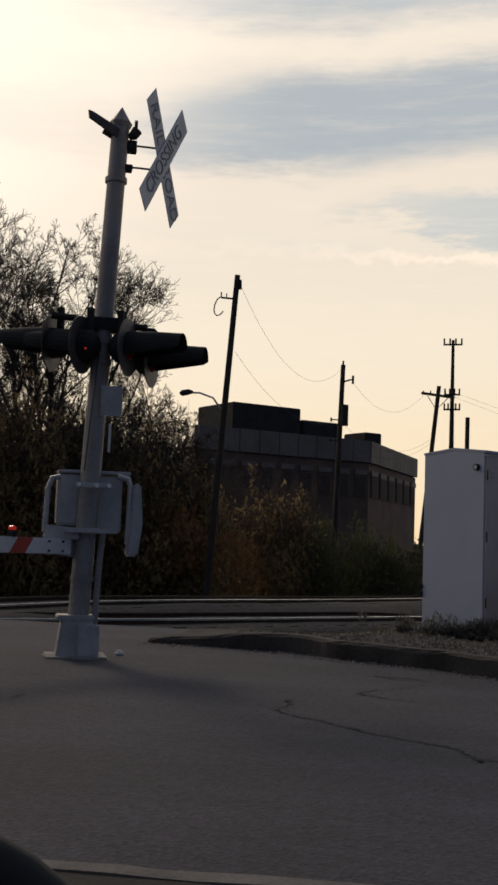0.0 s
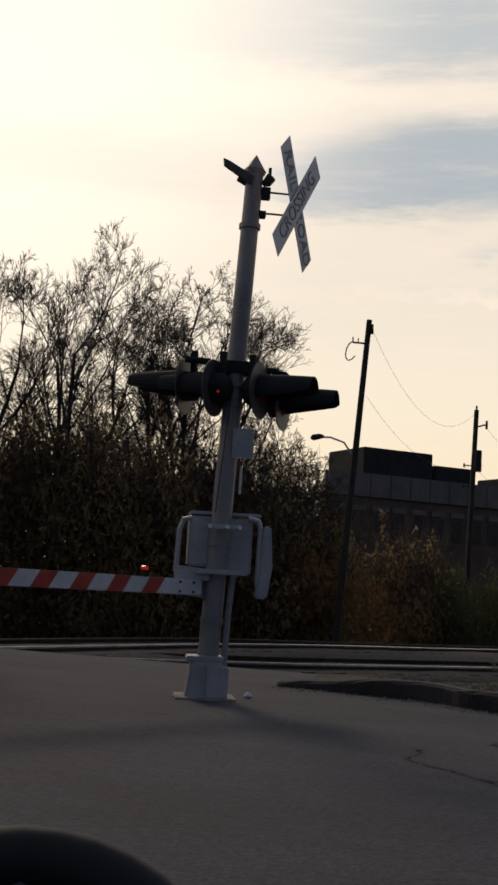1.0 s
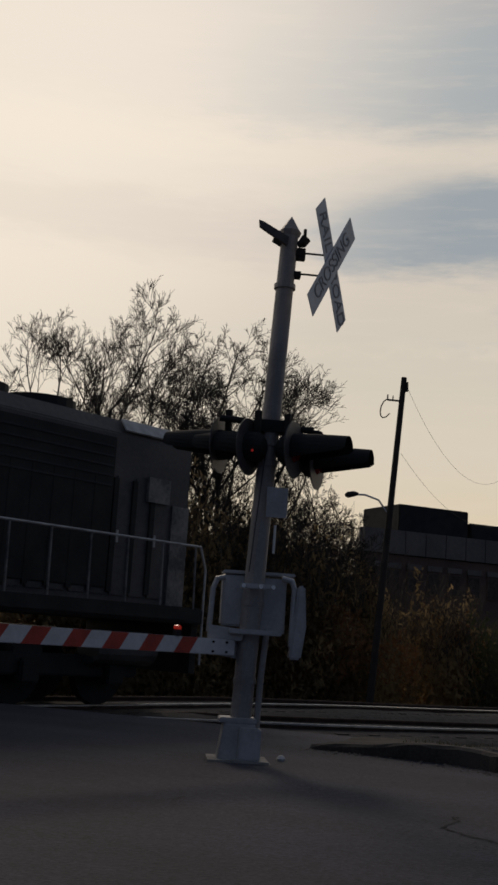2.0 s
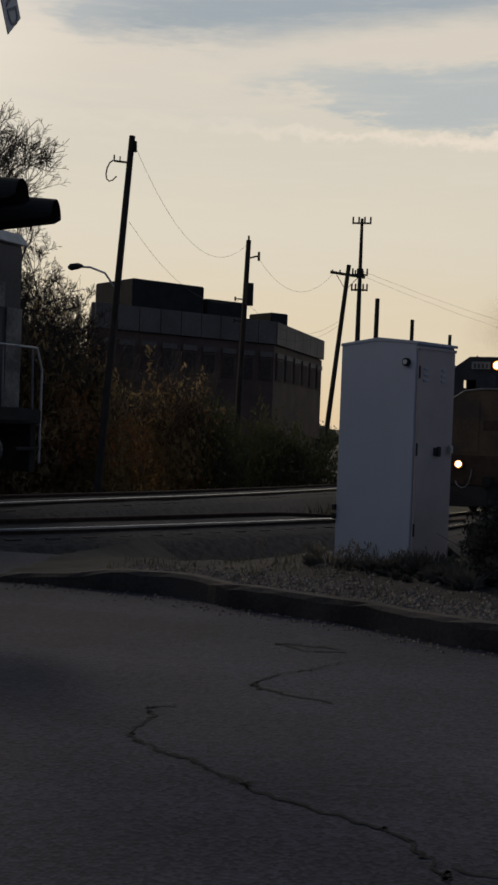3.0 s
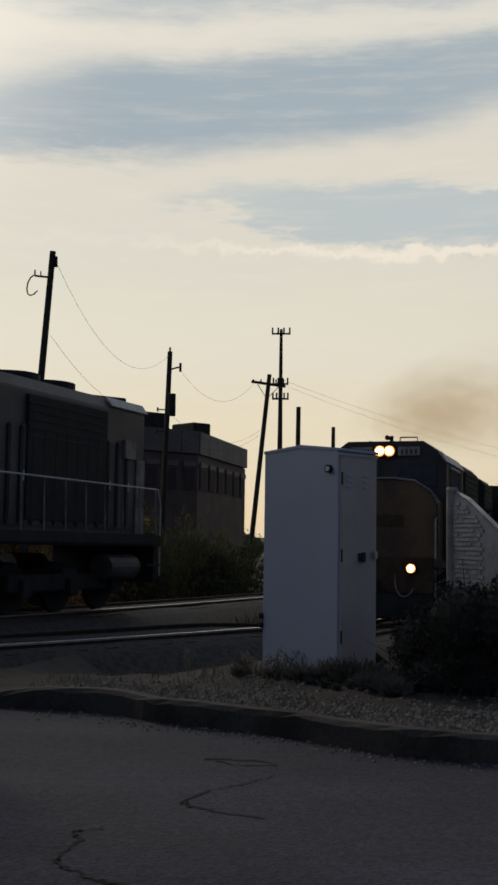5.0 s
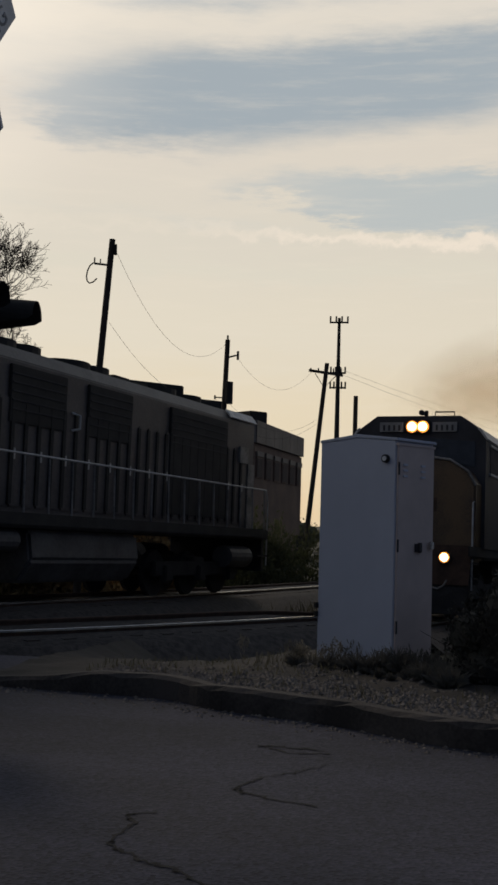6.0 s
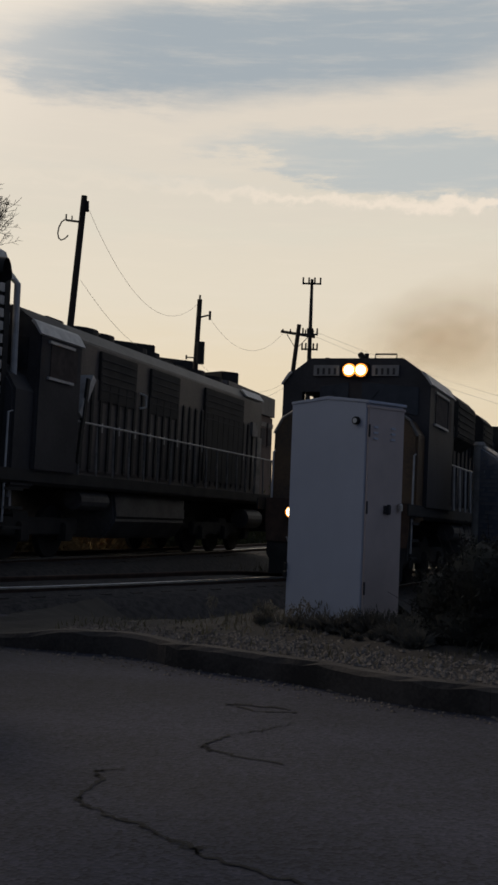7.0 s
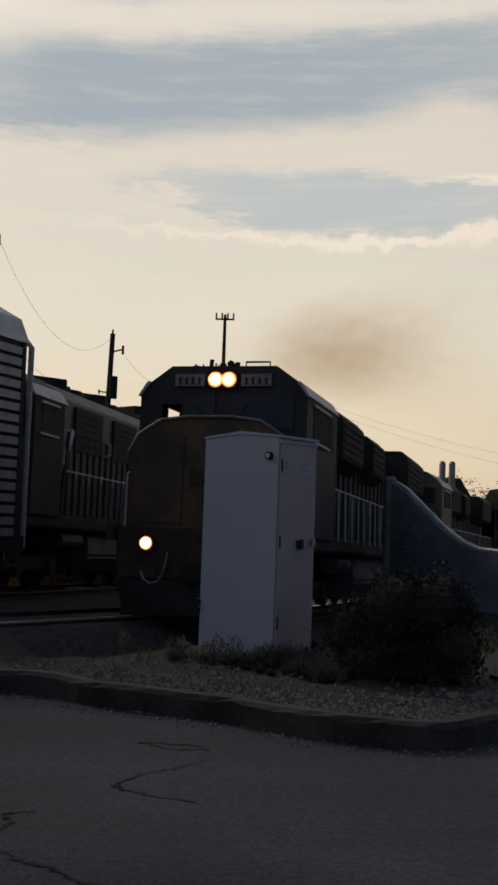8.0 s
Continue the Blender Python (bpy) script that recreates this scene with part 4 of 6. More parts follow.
def leaves(name, blobs, count, size, material, label, category, seed, core=None, stretch=1.0, kind="stuff"):
    """Clumps of small leaves: count of them spread over ellipsoids (x, y, z, rx, ry, rz)."""
    g = np.random.default_rng(seed)
    w = np.array([b[3] * b[5] for b in blobs])
    pick = g.choice(len(blobs), count, p=w / w.sum())
    bl = np.array(blobs)[pick]
    d = g.normal(size=(count, 3))
    d /= np.linalg.norm(d, axis=1)[:, None]
    rad = g.uniform(.3, 1.12, count) ** .6 * (1 + .22 * np.sin(d[:, 0] * 7 + pick) * np.cos(d[:, 2] * 6 + pick * 2))
    c = bl[:, :3] + d * rad[:, None] * bl[:, 3:]
    a = g.normal(size=(count, 3))
    a /= np.linalg.norm(a, axis=1)[:, None]
    a[:, 2] *= stretch
    b = np.cross(a, g.normal(size=(count, 3)))
    b /= np.linalg.norm(b, axis=1)[:, None]
    s = size * g.uniform(.5, 1.3, count)[:, None]
    v = np.stack([c - a * s, c + b * s * .45, c + a * s, c - b * s * .45], 1).reshape(-1, 3)
    so = Solid()
    so.v = [tuple(p) for p in v]
    so.f = [(4 * i, 4 * i + 1, 4 * i + 2, 4 * i + 3) for i in range(count)]
    if core:
        for bx in blobs:
            k = len(so.v)
            n, m = 10, 7
            for i in range(m + 1):
                th = math.pi * i / m
                for j in range(n):
                    ph = 2 * math.pi * j / n
                    q = Vector((math.sin(th) * math.cos(ph), math.sin(th) * math.sin(ph), math.cos(th)))
                    f = core * (1 + .18 * noise.noise(q * 2 + Vector((bx[0], bx[1], 0))))
                    so.v.append((bx[0] + q.x * bx[3] * f, bx[1] + q.y * bx[4] * f, bx[2] + q.z * bx[5] * f))
            so.f += [(k + i * n + j, k + i * n + (j + 1) % n, k + (i + 1) * n + (j + 1) % n, k + (i + 1) * n + j) for i in range(m) for j in range(n)]
    me = bpy.data.meshes.new(name)
    me.from_pydata(so.v, [], so.f)
    me.materials.append(material)
    return tagged(new(name, me), label, category, kind=kind)


def brush():
    g = random.Random(4)
    tall, low, rus, green = [], [], [], []
    for k in range(46):
        u = k / 45
        x = -31 + 20.5 * u + g.uniform(-.8, .8)
        y = np.interp(u, [0, 1], [18, 33.5]) + g.uniform(-1.0, 2.2)
        h = np.interp(u, [0, .55, .8, 1], [6.4, 6.4, 6.0, 5.2]) * g.uniform(.8, 1.15)
        tall.append((x, y, h * .38 - .9, g.uniform(1.3, 2.1), g.uniform(1.2, 1.8), h * .62))
    for k in range(22):
        u = k / 21
        x = -19 + 9.4 * u + g.uniform(-.5, .5)
        y = 28.5 + 7.2 * u + g.uniform(-.6, 1.6)
        h = np.interp(u, [0, .6, 1], [6.0, 5.6, 4.0]) * g.uniform(.85, 1.12)
        tall.append((x, y, h * .36 - .9, g.uniform(1.0, 1.6), g.uniform(1.0, 1.5), h * .6))
    for k in range(34):
        u = k / 33
        x = -12.2 + 9.0 * u + g.uniform(-.6, .6)
        y = np.interp(u, [0, 1], [34, 49]) + g.uniform(-1.5, 1.5)
        h = np.interp(u, [0, .5, 1], [4.0, 3.4, 2.2]) * g.uniform(.7, 1.2)
        (green if u > .5 else rus if g.random() < .35 else low).append((x, y, h * .3 - 1.4, g.uniform(.9, 1.6), g.uniform(.9, 1.5), h * .8))
    for k in range(7):
        rus.append((g.uniform(-11.8, -8.4), g.uniform(31.5, 35), g.uniform(.2, 1.6), g.uniform(.5, 1.0), .8, g.uniform(.7, 1.3)))
    right = tall[46:]
    leaves("brush", tall[:46], 105000, .10, BRUSH, "dense tangle of brown winter brush behind the tracks", "brush", 2, None, 1.6)
    leaves("dense_brush", right, 75000, .10, BRUSH, "dense brown brush below the bare trees", "brush", 9, None, 1.6)
    sticks = Solid()
    for b in tall + low:
        for k in range(80):
            x, y = b[0] + g.gauss(0, b[3] * .5), b[1] + g.gauss(0, b[4] * .4)
            z = b[2] + b[5] * g.uniform(.3, .8)
            d = Vector((g.gauss(0, .3), g.gauss(0, .3), 1)) * g.uniform(.6, 2.1) * min(1, b[5] / 2.5)
            p = Vector((x, y, z))
            sticks.tube([p, p + d * .5 + Vector((g.gauss(0, .05), 0, 0)), p + d], [.014, .009, .004], 3, False)
            for q in range(3):
                a = p + d * g.uniform(.3, .8)
                sticks.tube([a, a + Vector((g.gauss(0, .25), g.gauss(0, .25), g.uniform(.1, .45)))], [.006, .003], 3, False)
    me = bpy.data.meshes.new("brush_stems")
    me.from_pydata(sticks.v, [], sticks.f)
    me.materials.append(STEM)
    tagged(new("brush_stems", me), "bare thin stems standing up out of the brush", "brush", kind="stuff")
    leaves("low_brush", low, 16000, .11, BRUSH, "low brown scrub on the slope behind the tracks", "brush", 3, None, 1.5)
    leaves("russet_brush", rus, 14000, .10, RUSSET, "russet shrubs with leftover autumn leaves", "brush", 5, None, 1.4)
    leaves("green_scrub", green, 16000, .10, GREEN, "dull green scrub on the slope below the building", "brush", 6, None, 1.8)


brush()


def leafy_tree(x, y, z, h, r, seed, label):
    g = random.Random(seed)
    t = thing("leafy_tree", label, "tree", pose(x, y, z), group="leafy trees by the lane")
    s = Solid().tube([(0, 0, 0), (.1, 0, h * .3), (0, .1, h * .6)], [h * .035, h * .028, h * .012], 9)
    blobs = []
    for k in range(26):
        a, zz = g.uniform(0, 2 * math.pi), g.uniform(.12, .95)
        rr = r * (1 - abs(zz - .42) * 1.1) * g.uniform(.35, .95)
        p = (rr * math.cos(a), rr * math.sin(a), zz * h)
        s.tube([(0, 0, h * min(.55, zz * .6)), ((p[0]) * .5, p[1] * .5, zz * h * .85), p], [h * .01, h * .007, .01], 5)
        q = g.uniform(.22, .42) * r
        blobs.append((*p, q * 1.15, q * 1.15, q * .9))
    part("trunk", s, BARK, t)
    c = leaves("crown", blobs, 60000, .085, GREEN, "", "", seed, None, 1, "")
    c.parent = t
    return t


leafy_tree(14.2, 40, -.9, 8.6, 3.5, 1, "dense dark green tree beside the lane")
leafy_tree(12.0, 42, -1.0, 5.0, 2.7, 2, "round dark green tree beside the lane")
leafy_tree(15.6, 38, -.8, 11.5, 3.6, 6, "dense dark green tree beside the lane")


def treeline():
    g = random.Random(9)
    blobs = []
    for k in range(90):
        az = radians(-65 + 130 * k / 89 + g.uniform(-1, 1))
        d = g.uniform(125, 170)
        h = g.uniform(3.2, 6.2) * (1.9 if .10 < az < .3 else 1.25 if az > .08 else .8)
        blobs.append((d * math.sin(az), d * math.cos(az), h * .4 - 2.0, g.uniform(2.5, 5), g.uniform(2, 4), h * .62))
    leaves("distant_treeline", blobs, 90000, .19, GREEN, "distant hazy line of trees on the horizon", "treeline", 12, .93, 1.0)


treeline()


def bush():
    g = random.Random(3)
    b = thing("bush", "dark rounded evergreen bush growing on the verge", "bush", pose(1.20, 9.4, .16) @ Matrix.Diagonal((1.02, 1, 1.14, 1)))
    blobs = [(g.uniform(-.42, .42), g.uniform(-.25, .3), g.uniform(.22, .55), g.uniform(.22, .36), g.uniform(.2, .34), g.uniform(.2, .3)) for k in range(14)]
    blobs += [(0, 0, .3, .55, .42, .36), (-.3, -.1, .12, .3, .3, .2), (.25, -.12, .12, .32, .3, .2), (0, -.15, .1, .3, .25, .18)]
    s = Solid()
    for k in range(70):
        a, e = g.uniform(0, 6.28), g.uniform(.35, 1.35)
        d = Vector((math.cos(a) * math.cos(e), math.sin(a) * math.cos(e), math.sin(e)))
        l = g.uniform(.62, .92) if k > 16 else g.uniform(.9, 1.12)
        s.tube([(0, 0, 0), d * l * .6, d * l + Vector((g.uniform(-.06, .06), 0, .03))], [.008, .005, .002], 4)
    tagged(part("stem", s, BARK, b), kind="stuff")
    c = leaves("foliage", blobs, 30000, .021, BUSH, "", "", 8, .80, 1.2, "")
    c.parent = b


bush()


def weeds():
    g = random.Random(15)

    def patch(name, spots, label, material, hmax):
        s = Solid()
        for x, y, z in spots:
            h = g.uniform(.3, 1) * hmax
            a = g.uniform(0, 6.28)
            o = Vector((math.cos(a), math.sin(a), 0)) * .006
            lean = Vector((g.uniform(-.4, .4), g.uniform(-.4, .4), 0)) * h
            p = Vector((x, y, z - .01))
            s.add([p - o, p + o, p + Vector((0, 0, h * .6)) + lean * .4 + o * .7, p + Vector((0, 0, h)) + lean, p + Vector((0, 0, h * .6)) + lean * .4 - o * .7], [(0, 1, 2, 3, 4)])
        me = bpy.data.meshes.new(name)
        me.from_pydata(s.v, [], s.f)
        me.materials.append(material)
        tagged(new(name, me), label, "weeds", kind="stuff")
    spots = []
    for k in range(500):
        u = g.gauss(.05, .5)
        x, y = -.1 + u, 9.95 - u * .5 + g.gauss(-.05, .16)
        spots.append((x, y, verge_level(x, y)))
    patch("cabinet_weeds", spots, "pale grey-green weeds round the foot of the cabinet", WEED_GREY, .14)
    s = Solid()
    for k in range(75):
        x = g.gauss(.22, .34)
        y = 9.72 - x * .62 + g.gauss(-.12, .16)
        z = verge_level(x, y)
        big = g.uniform(.06, .24)
        for q in range(42):
            a, e = g.uniform(0, 6.28), g.uniform(.35, 1.5)
            d = Vector((math.cos(a) * math.cos(e), math.sin(a) * math.cos(e), math.sin(e))) * big * g.uniform(.6, 1.1)
            w = Vector((-math.sin(a), math.cos(a), 0)) * .0016
            b = Vector((x, y, z - .01))
            m = b + d * .6 + Vector((0, 0, .03))
            s.add([b - w, b + w, m + w, b + d, m - w], [(0, 1, 2, 3, 4)])
            for h in range(5):
                c = b + d * g.uniform(.3, 1.05)
                v = Vector((g.gauss(0, 1), g.gauss(0, 1), g.gauss(0, 1))) * .011
                s.add([c - w, c + w, c + v], [(0, 1, 2)])
    me = bpy.data.meshes.new("bushy_weeds")
    me.from_pydata(s.v, [], s.f)
    me.materials.append(WEED_GREY)
    tagged(new("bushy_weeds", me), "fuzzy grey-green weed clumps growing before the cabinet", "weeds", kind="stuff")
    clumps = [(g.gauss(.0, .5), 9.85 + g.gauss(0, .12), .26 + g.uniform(0, .05), g.uniform(.05, .11), g.uniform(.05, .1), g.uniform(.05, .13)) for k in range(26)]
    clumps = [(x, y - x * .5, z, a, b, c) for x, y, z, a, b, c in clumps]
    leaves("weed_clumps", clumps, 2600, .016, WEED_GREY, "low bushy grey-green weeds before the cabinet", "weeds", 31, None, 2.2)
    spots = []
    while len(spots) < 2600:
        x = g.uniform(-2.6, 2.6)
        y = g.uniform(8, 14)
        e = [p for p in KERB.p if p[1] < 12.5]
        if y > np.interp(x, [p[0] for p in e], [p[1] for p in e]) + .25 and g.random() < .25 + .6 * noise.noise((x * 1.5, y * 1.5, 3)):
            spots.append((x, y, verge_level(x, y)))
    patch("verge_grass", spots, "sparse dry grass on the gravel verge", WEED, .08)
    spots = [(x, y, level(x, y)) for x, y in ((g.uniform(-13, 1), g.uniform(29, 45)) for k in range(12000))]
    patch("slope_grass", spots, "tall dry grass beside the far track", WEED, .6)
    spots = []
    while len(spots) < 12000:
        x, y = g.uniform(2.2, 9.0), g.uniform(10.4, 25.0)
        lane = np.interp(y, [8.95, 11.6, 17, 30], [3.0, 3.3, 5.0, 10.4])
        if np.interp(y, [10.4, 17.5, 25], [2.3, 3.0, 4.2]) < x < lane - .1:
            spots.append((x, y, max(level(x, y), verge_level(x, y) if x < 3.9 and y < 17.5 else -9)))
    patch("lane_grass", spots, "rough olive grass between the verge and the wall", OLIVE, .08)
    spots = [(x, .80 + x * .058 - abs(g.gauss(.0, .30)), .022) for x in (g.gauss(-.6, .26) for k in range(1500))]
    patch("kerb_grass", spots, "short green grass beside the near kerb", LAWN, .055)


weeds()


def gravel():
    g = random.Random(23)
    s = Solid()
    e = [p for p in KERB.p if p[1] < 12.5]
    ex, ey = [p[0] for p in e], [p[1] for p in e]
    n = 0
    while n < 5200:
        x = g.uniform(-2.4, 2.6)
        y = np.interp(x, ex, ey) + abs(g.gauss(.06, .55 + .16 * noise.noise((x * 1.1, 5, 2)))) + .15
        if y > 12:
            continue
        r = g.choice((.008, .012, .016, .022, .03)) * g.uniform(.7, 1.2)
        z = verge_level(x, y)
        p = [(x + r * g.uniform(.7, 1.3) * a, y + r * g.uniform(.7, 1.3) * b, z + r * g.uniform(.5, .9) * c) for a, b, c in ((1, 0, 0), (0, 1, 0), (-1, 0, 0), (0, -1, 0), (0, 0, 1))]
        s.add(p, [(0, 1, 4), (1, 2, 4), (2, 3, 4), (3, 0, 4)])
        n += 1
    for k in range(1100):
        u = g.uniform(0, KERB.s[-1] * .75)
        p, d = KERB.at(u), KERB.way(u)
        o = Vector((d.y, -d.x, 0)) * abs(g.gauss(.05, .16))
        r = g.uniform(.006, .022)
        q = [(p.x + o.x + r * a, p.y + o.y + r * b, .002 + r * c) for a, b, c in ((1, 0, 0), (0, 1, 0), (-1, 0, 0), (0, -1, 0), (0, 0, .7))]
        s.add(q, [(0, 1, 4), (1, 2, 4), (2, 3, 4), (3, 0, 4)])
    me = bpy.data.meshes.new("gravel")
    me.from_pydata(s.v, [], s.f)
    me.materials.append(GRAVEL)
    tagged(new("gravel", me), "loose pale gravel and litter on the verge", "gravel", kind="stuff")


gravel()


def litter():
    a = thing("stone", "small white stone lying beside the signal base", "stone", pose(-3.22, 7.72, 0))
    part("lump", Solid().tube([(0, 0, 0), (0, 0, .02), (0, 0, .05)], [.03, .045, .02], 7), WHITE, a)
    b = thing("timber_piece", "broken dark timber lying on the verge by the kerb", "timber", pose(2.1, 9.55, .16, 0, 6, 25))
    part("board", Solid().box((0, 0, .02), (.42, .09, .035)), POLE_WOOD, b, bevel=.006)


litter()


# ---- fence, signs and car on the lane side ----
def white_wall():
    w = thing("white_wall", "whitewashed block wall with a top sweeping down from a post", "wall")
    A, B = Vector((2.93, 25.8, 0)), Vector((4.76, 21.7, 0))
    d = B - A
    ang = math.atan2(d.y, d.x)

    def top(u):
        return float(np.interp(u, [0, .12, .28, .45, .62, .75, 1], [2.42, 2.25, 1.86, 1.45, 1.14, 1.02, .98]))
    n = 14
    for k in range(n):
        u0, u1 = k / n + .0004, (k + 1) / n - .0004
        p, q = A + d * u0, A + d * u1
        o = Vector((-d.y, d.x, 0)).normalized() * .1
        s = Solid()
        s.add([(*(p - o).xy, -1.3), (*(q - o).xy, -1.3), (*(q + o).xy, -1.3), (*(p + o).xy, -1.3), (*(p - o).xy, top(u0)), (*(q - o).xy, top(u1)), (*(q + o).xy, top(u1)), (*(p + o).xy, top(u0))],
              [(0, 3, 2, 1), (4, 5, 6, 7), (0, 1, 5, 4), (2, 3, 7, 6), (1, 2, 6, 5), (3, 0, 4, 7)])
        part("wall_panel", s, FENCE_WHITE, w)
    part("coping", Solid().tube([A + d * (k / 24) + Vector((0, 0, top(k / 24) + .02)) for k in range(25)], .055, 6), RACK, w, "pale coping along the top edge")
    part("end_post", Solid().tube([A + Vector((-.1, .1, -1.3)), A + Vector((-.1, .1, 2.5))], .13, 14).tube([A + Vector((-.1, .1, 2.5)), A + Vector((-.1, .1, 2.58))], [.15, .1], 14), CONCRETE, w, "round pale end post")
    rot = Matrix.Rotation(ang, 3, "Z")
    g = random.Random(2)
    blocks = [Solid().box((0, 0, 0), (.19, .014, .07)).mesh("block", m) for m in (BLOCK, FENCE_WHITE)]
    for r in range(27):
        for k in range(6):
            u = .025 + k * .043 + (r % 2) * .02
            z = -.3 + r * .1
            if z < top(u) - .12 and g.random() < .9:
                c = A + d * u + rot @ Vector((0, -.108, 0))
                pale = g.random() < .6
                part("block", blocks[0 if pale else 1], BLOCK if pale else FENCE_WHITE, w, at=Matrix.Translation((c.x, c.y, z)) @ rot.to_4x4())
    return w


white_wall()


def auction_sign():
    s = thing("notice_sign", "white and blue notice sign on a wooden post", "sign", pose(3.2, 14.0, 0, 0, 0, -13))
    part("post", Solid().box((0, .03, .52), (.07, .05, 1.3)), POLE_WOOD, s, bevel=.005)
    board = part("board", Solid().box((.06, 0, 1.335), (.57, .012, .42)), WHITE, s, bevel=.003)
    part("blue_panel", Solid().prism([(-.17, 1.20), (.29, 1.20), (.31, 1.415), (.2, 1.40), (.06, 1.395), (-.08, 1.40), (-.19, 1.415)], 1, -.011, -.0065), SIGN_BLUE, board, "dark blue printed panel")
    lettering("lettering", "ABSOLUTE", .105, WHITE, board, Matrix.Translation((.06, -.014, 1.345)) @ Matrix.Rotation(radians(90), 4, "X"), .001)
    for x, wd in ((-.06, .16), (.14, .18)):
        part("print_bar", Solid().box((x, -.013, 1.25), (wd, .002, .04)), WHITE, board, "blurred white print")
    part("print_bar", Solid().box((.06, -.008, 1.175), (.4, .002, .02)), SIGN_BLUE, board, "blurred blue print")


auction_sign()


def paper_sign():
    s = thing("paper_sign", "two white sheets pinned on a dark post", "sign", pose(4.9, 19.1, -.15, 0, 0, -14))
    part("post", Solid().box((0, 0, .55), (.06, .06, 1.1)), POLE_WOOD, s)
    for x in (-.13, .13):
        part("sheet", Solid().box((x, -.036, .87), (.2, .008, .33)), WHITE, s)
    part("batten", Solid().box((0, -.02, .87), (.5, .02, .05)), POLE_WOOD, s)


paper_sign()


def dark_fence():
    f = thing("board_fence", "low dark board fence with a top rail", "fence")
    A, B = Vector((4.9, 22.0, 0)), Vector((7.2, 23.4, 0))
    d = B - A
    rot = Matrix.Rotation(math.atan2(d.y, d.x), 3, "Z")
    for k in range(16):
        p = A + d * ((k + .5) / 16)
        part("board", Solid().box((p.x, p.y, .05), (d.length / 16 - .012, .025, 1.5), rot), UNDER, f)
    p = (A + B) / 2
    part("top_rail", Solid().box((p.x, p.y, .93), (d.length + .6, .07, .05), rot), RAILING, f, "pale top rail")
    for q in (A, B):
        part("post", Solid().box((q.x, q.y, .1), (.1, .1, 1.75), rot), POLE_WOOD, f)


dark_fence()


def twin_vents():
    v = thing("twin_vents", "two pale vertical vent pipes beyond the tracks", "vent pipes", pose(13.35, 84, -2.4))
    for x in (-.36, .36):
        part("pipe", Solid().tube([(x, 0, 0), (x, 0, 8.7), (x, 0, 8.9)], [.24, .24, .16], 14), RACK, v)
    part("footing", Solid().box((0, 0, .3), (2.2, 1.2, .7)), CONCRETE, v)


twin_vents()


def car(at):
    c = thing("car", "silver parked car on the side lane", "car", at)
    body = [(0, .35), (0.02, .62), (.15, .74), (1.05, .92), (1.75, 1.38), (3.2, 1.42), (3.9, 1.0), (4.35, .92), (4.4, .4), (4.3, .28), (.1, .28)]
    part("body", Solid().prism(body, 1, -.86, .86), RACK, c, bevel=.06)
    for y in (-.8, .8):
        for x in (.85, 3.5):
            w = part("wheel", Solid().tube([(x, y - .09, .32), (x, y + .11, .32)], .32, 20), RUBBER, c)
            part("rim", Solid().tube([(x, y - .1, .32), (x, y + .12, .32)], .2, 16), RAIL_STEEL, w)
        part("headlight", Solid().box((.06, y * .78, .68), (.14, .34, .13)), GLASS, c, bevel=.02)
        part("side_window", Solid().prism([(1.35, .98), (1.85, 1.32), (3.05, 1.34), (3.6, 1.0)], 1, y * 1.07 - .01, y * 1.07 + .01), GLASS, c)
    part("windscreen", Solid().add([(1.08, -.7, .945), (1.08, .7, .945), (1.74, .6, 1.385), (1.74, -.6, 1.385)], [(0, 1, 2, 3)]), GLASS, c)
    part("bumper", Solid().box((.0, 0, .42), (.12, 1.6, .16)), BLACK, c, bevel=.03)


car(pose(5.15, 18.7, .0, 0, 0, 12))


# ---- trains ----
def wheelset(parent, x, z=.51):
    return part("wheelset", Solid().tube([(0, -.81, 0), (0, -.69, 0)], [.51, .53], 22).tube([(0, .69, 0), (0, .81, 0)], [.53, .51], 22).tube([(0, -.7, 0), (0, .7, 0)], .09, 10), UNDER, parent, at=pose(x, 0, z))


ROLL = []


def truck(parent, x, axles, base):
    t = part("truck", Solid().box((0, -1.05, .62), (base + 1.1, .14, .34)).box((0, 1.05, .62), (base + 1.1, .14, .34)).box((0, 0, .75), (.6, 2.2, .3)), UNDER, parent, "grimy truck frame", at=pose(x, 0, 0), bevel=.03)
    for k in range(axles):
        wx = -base / 2 + base * k / (axles - 1)
        ROLL.append((wheelset(t, wx), wx, parent))
        for s in (-1, 1):
            part("axle_box", Solid().box((wx, s * 1.12, .52), (.36, .2, .36)), UNDER, t, bevel=.03)
    return t


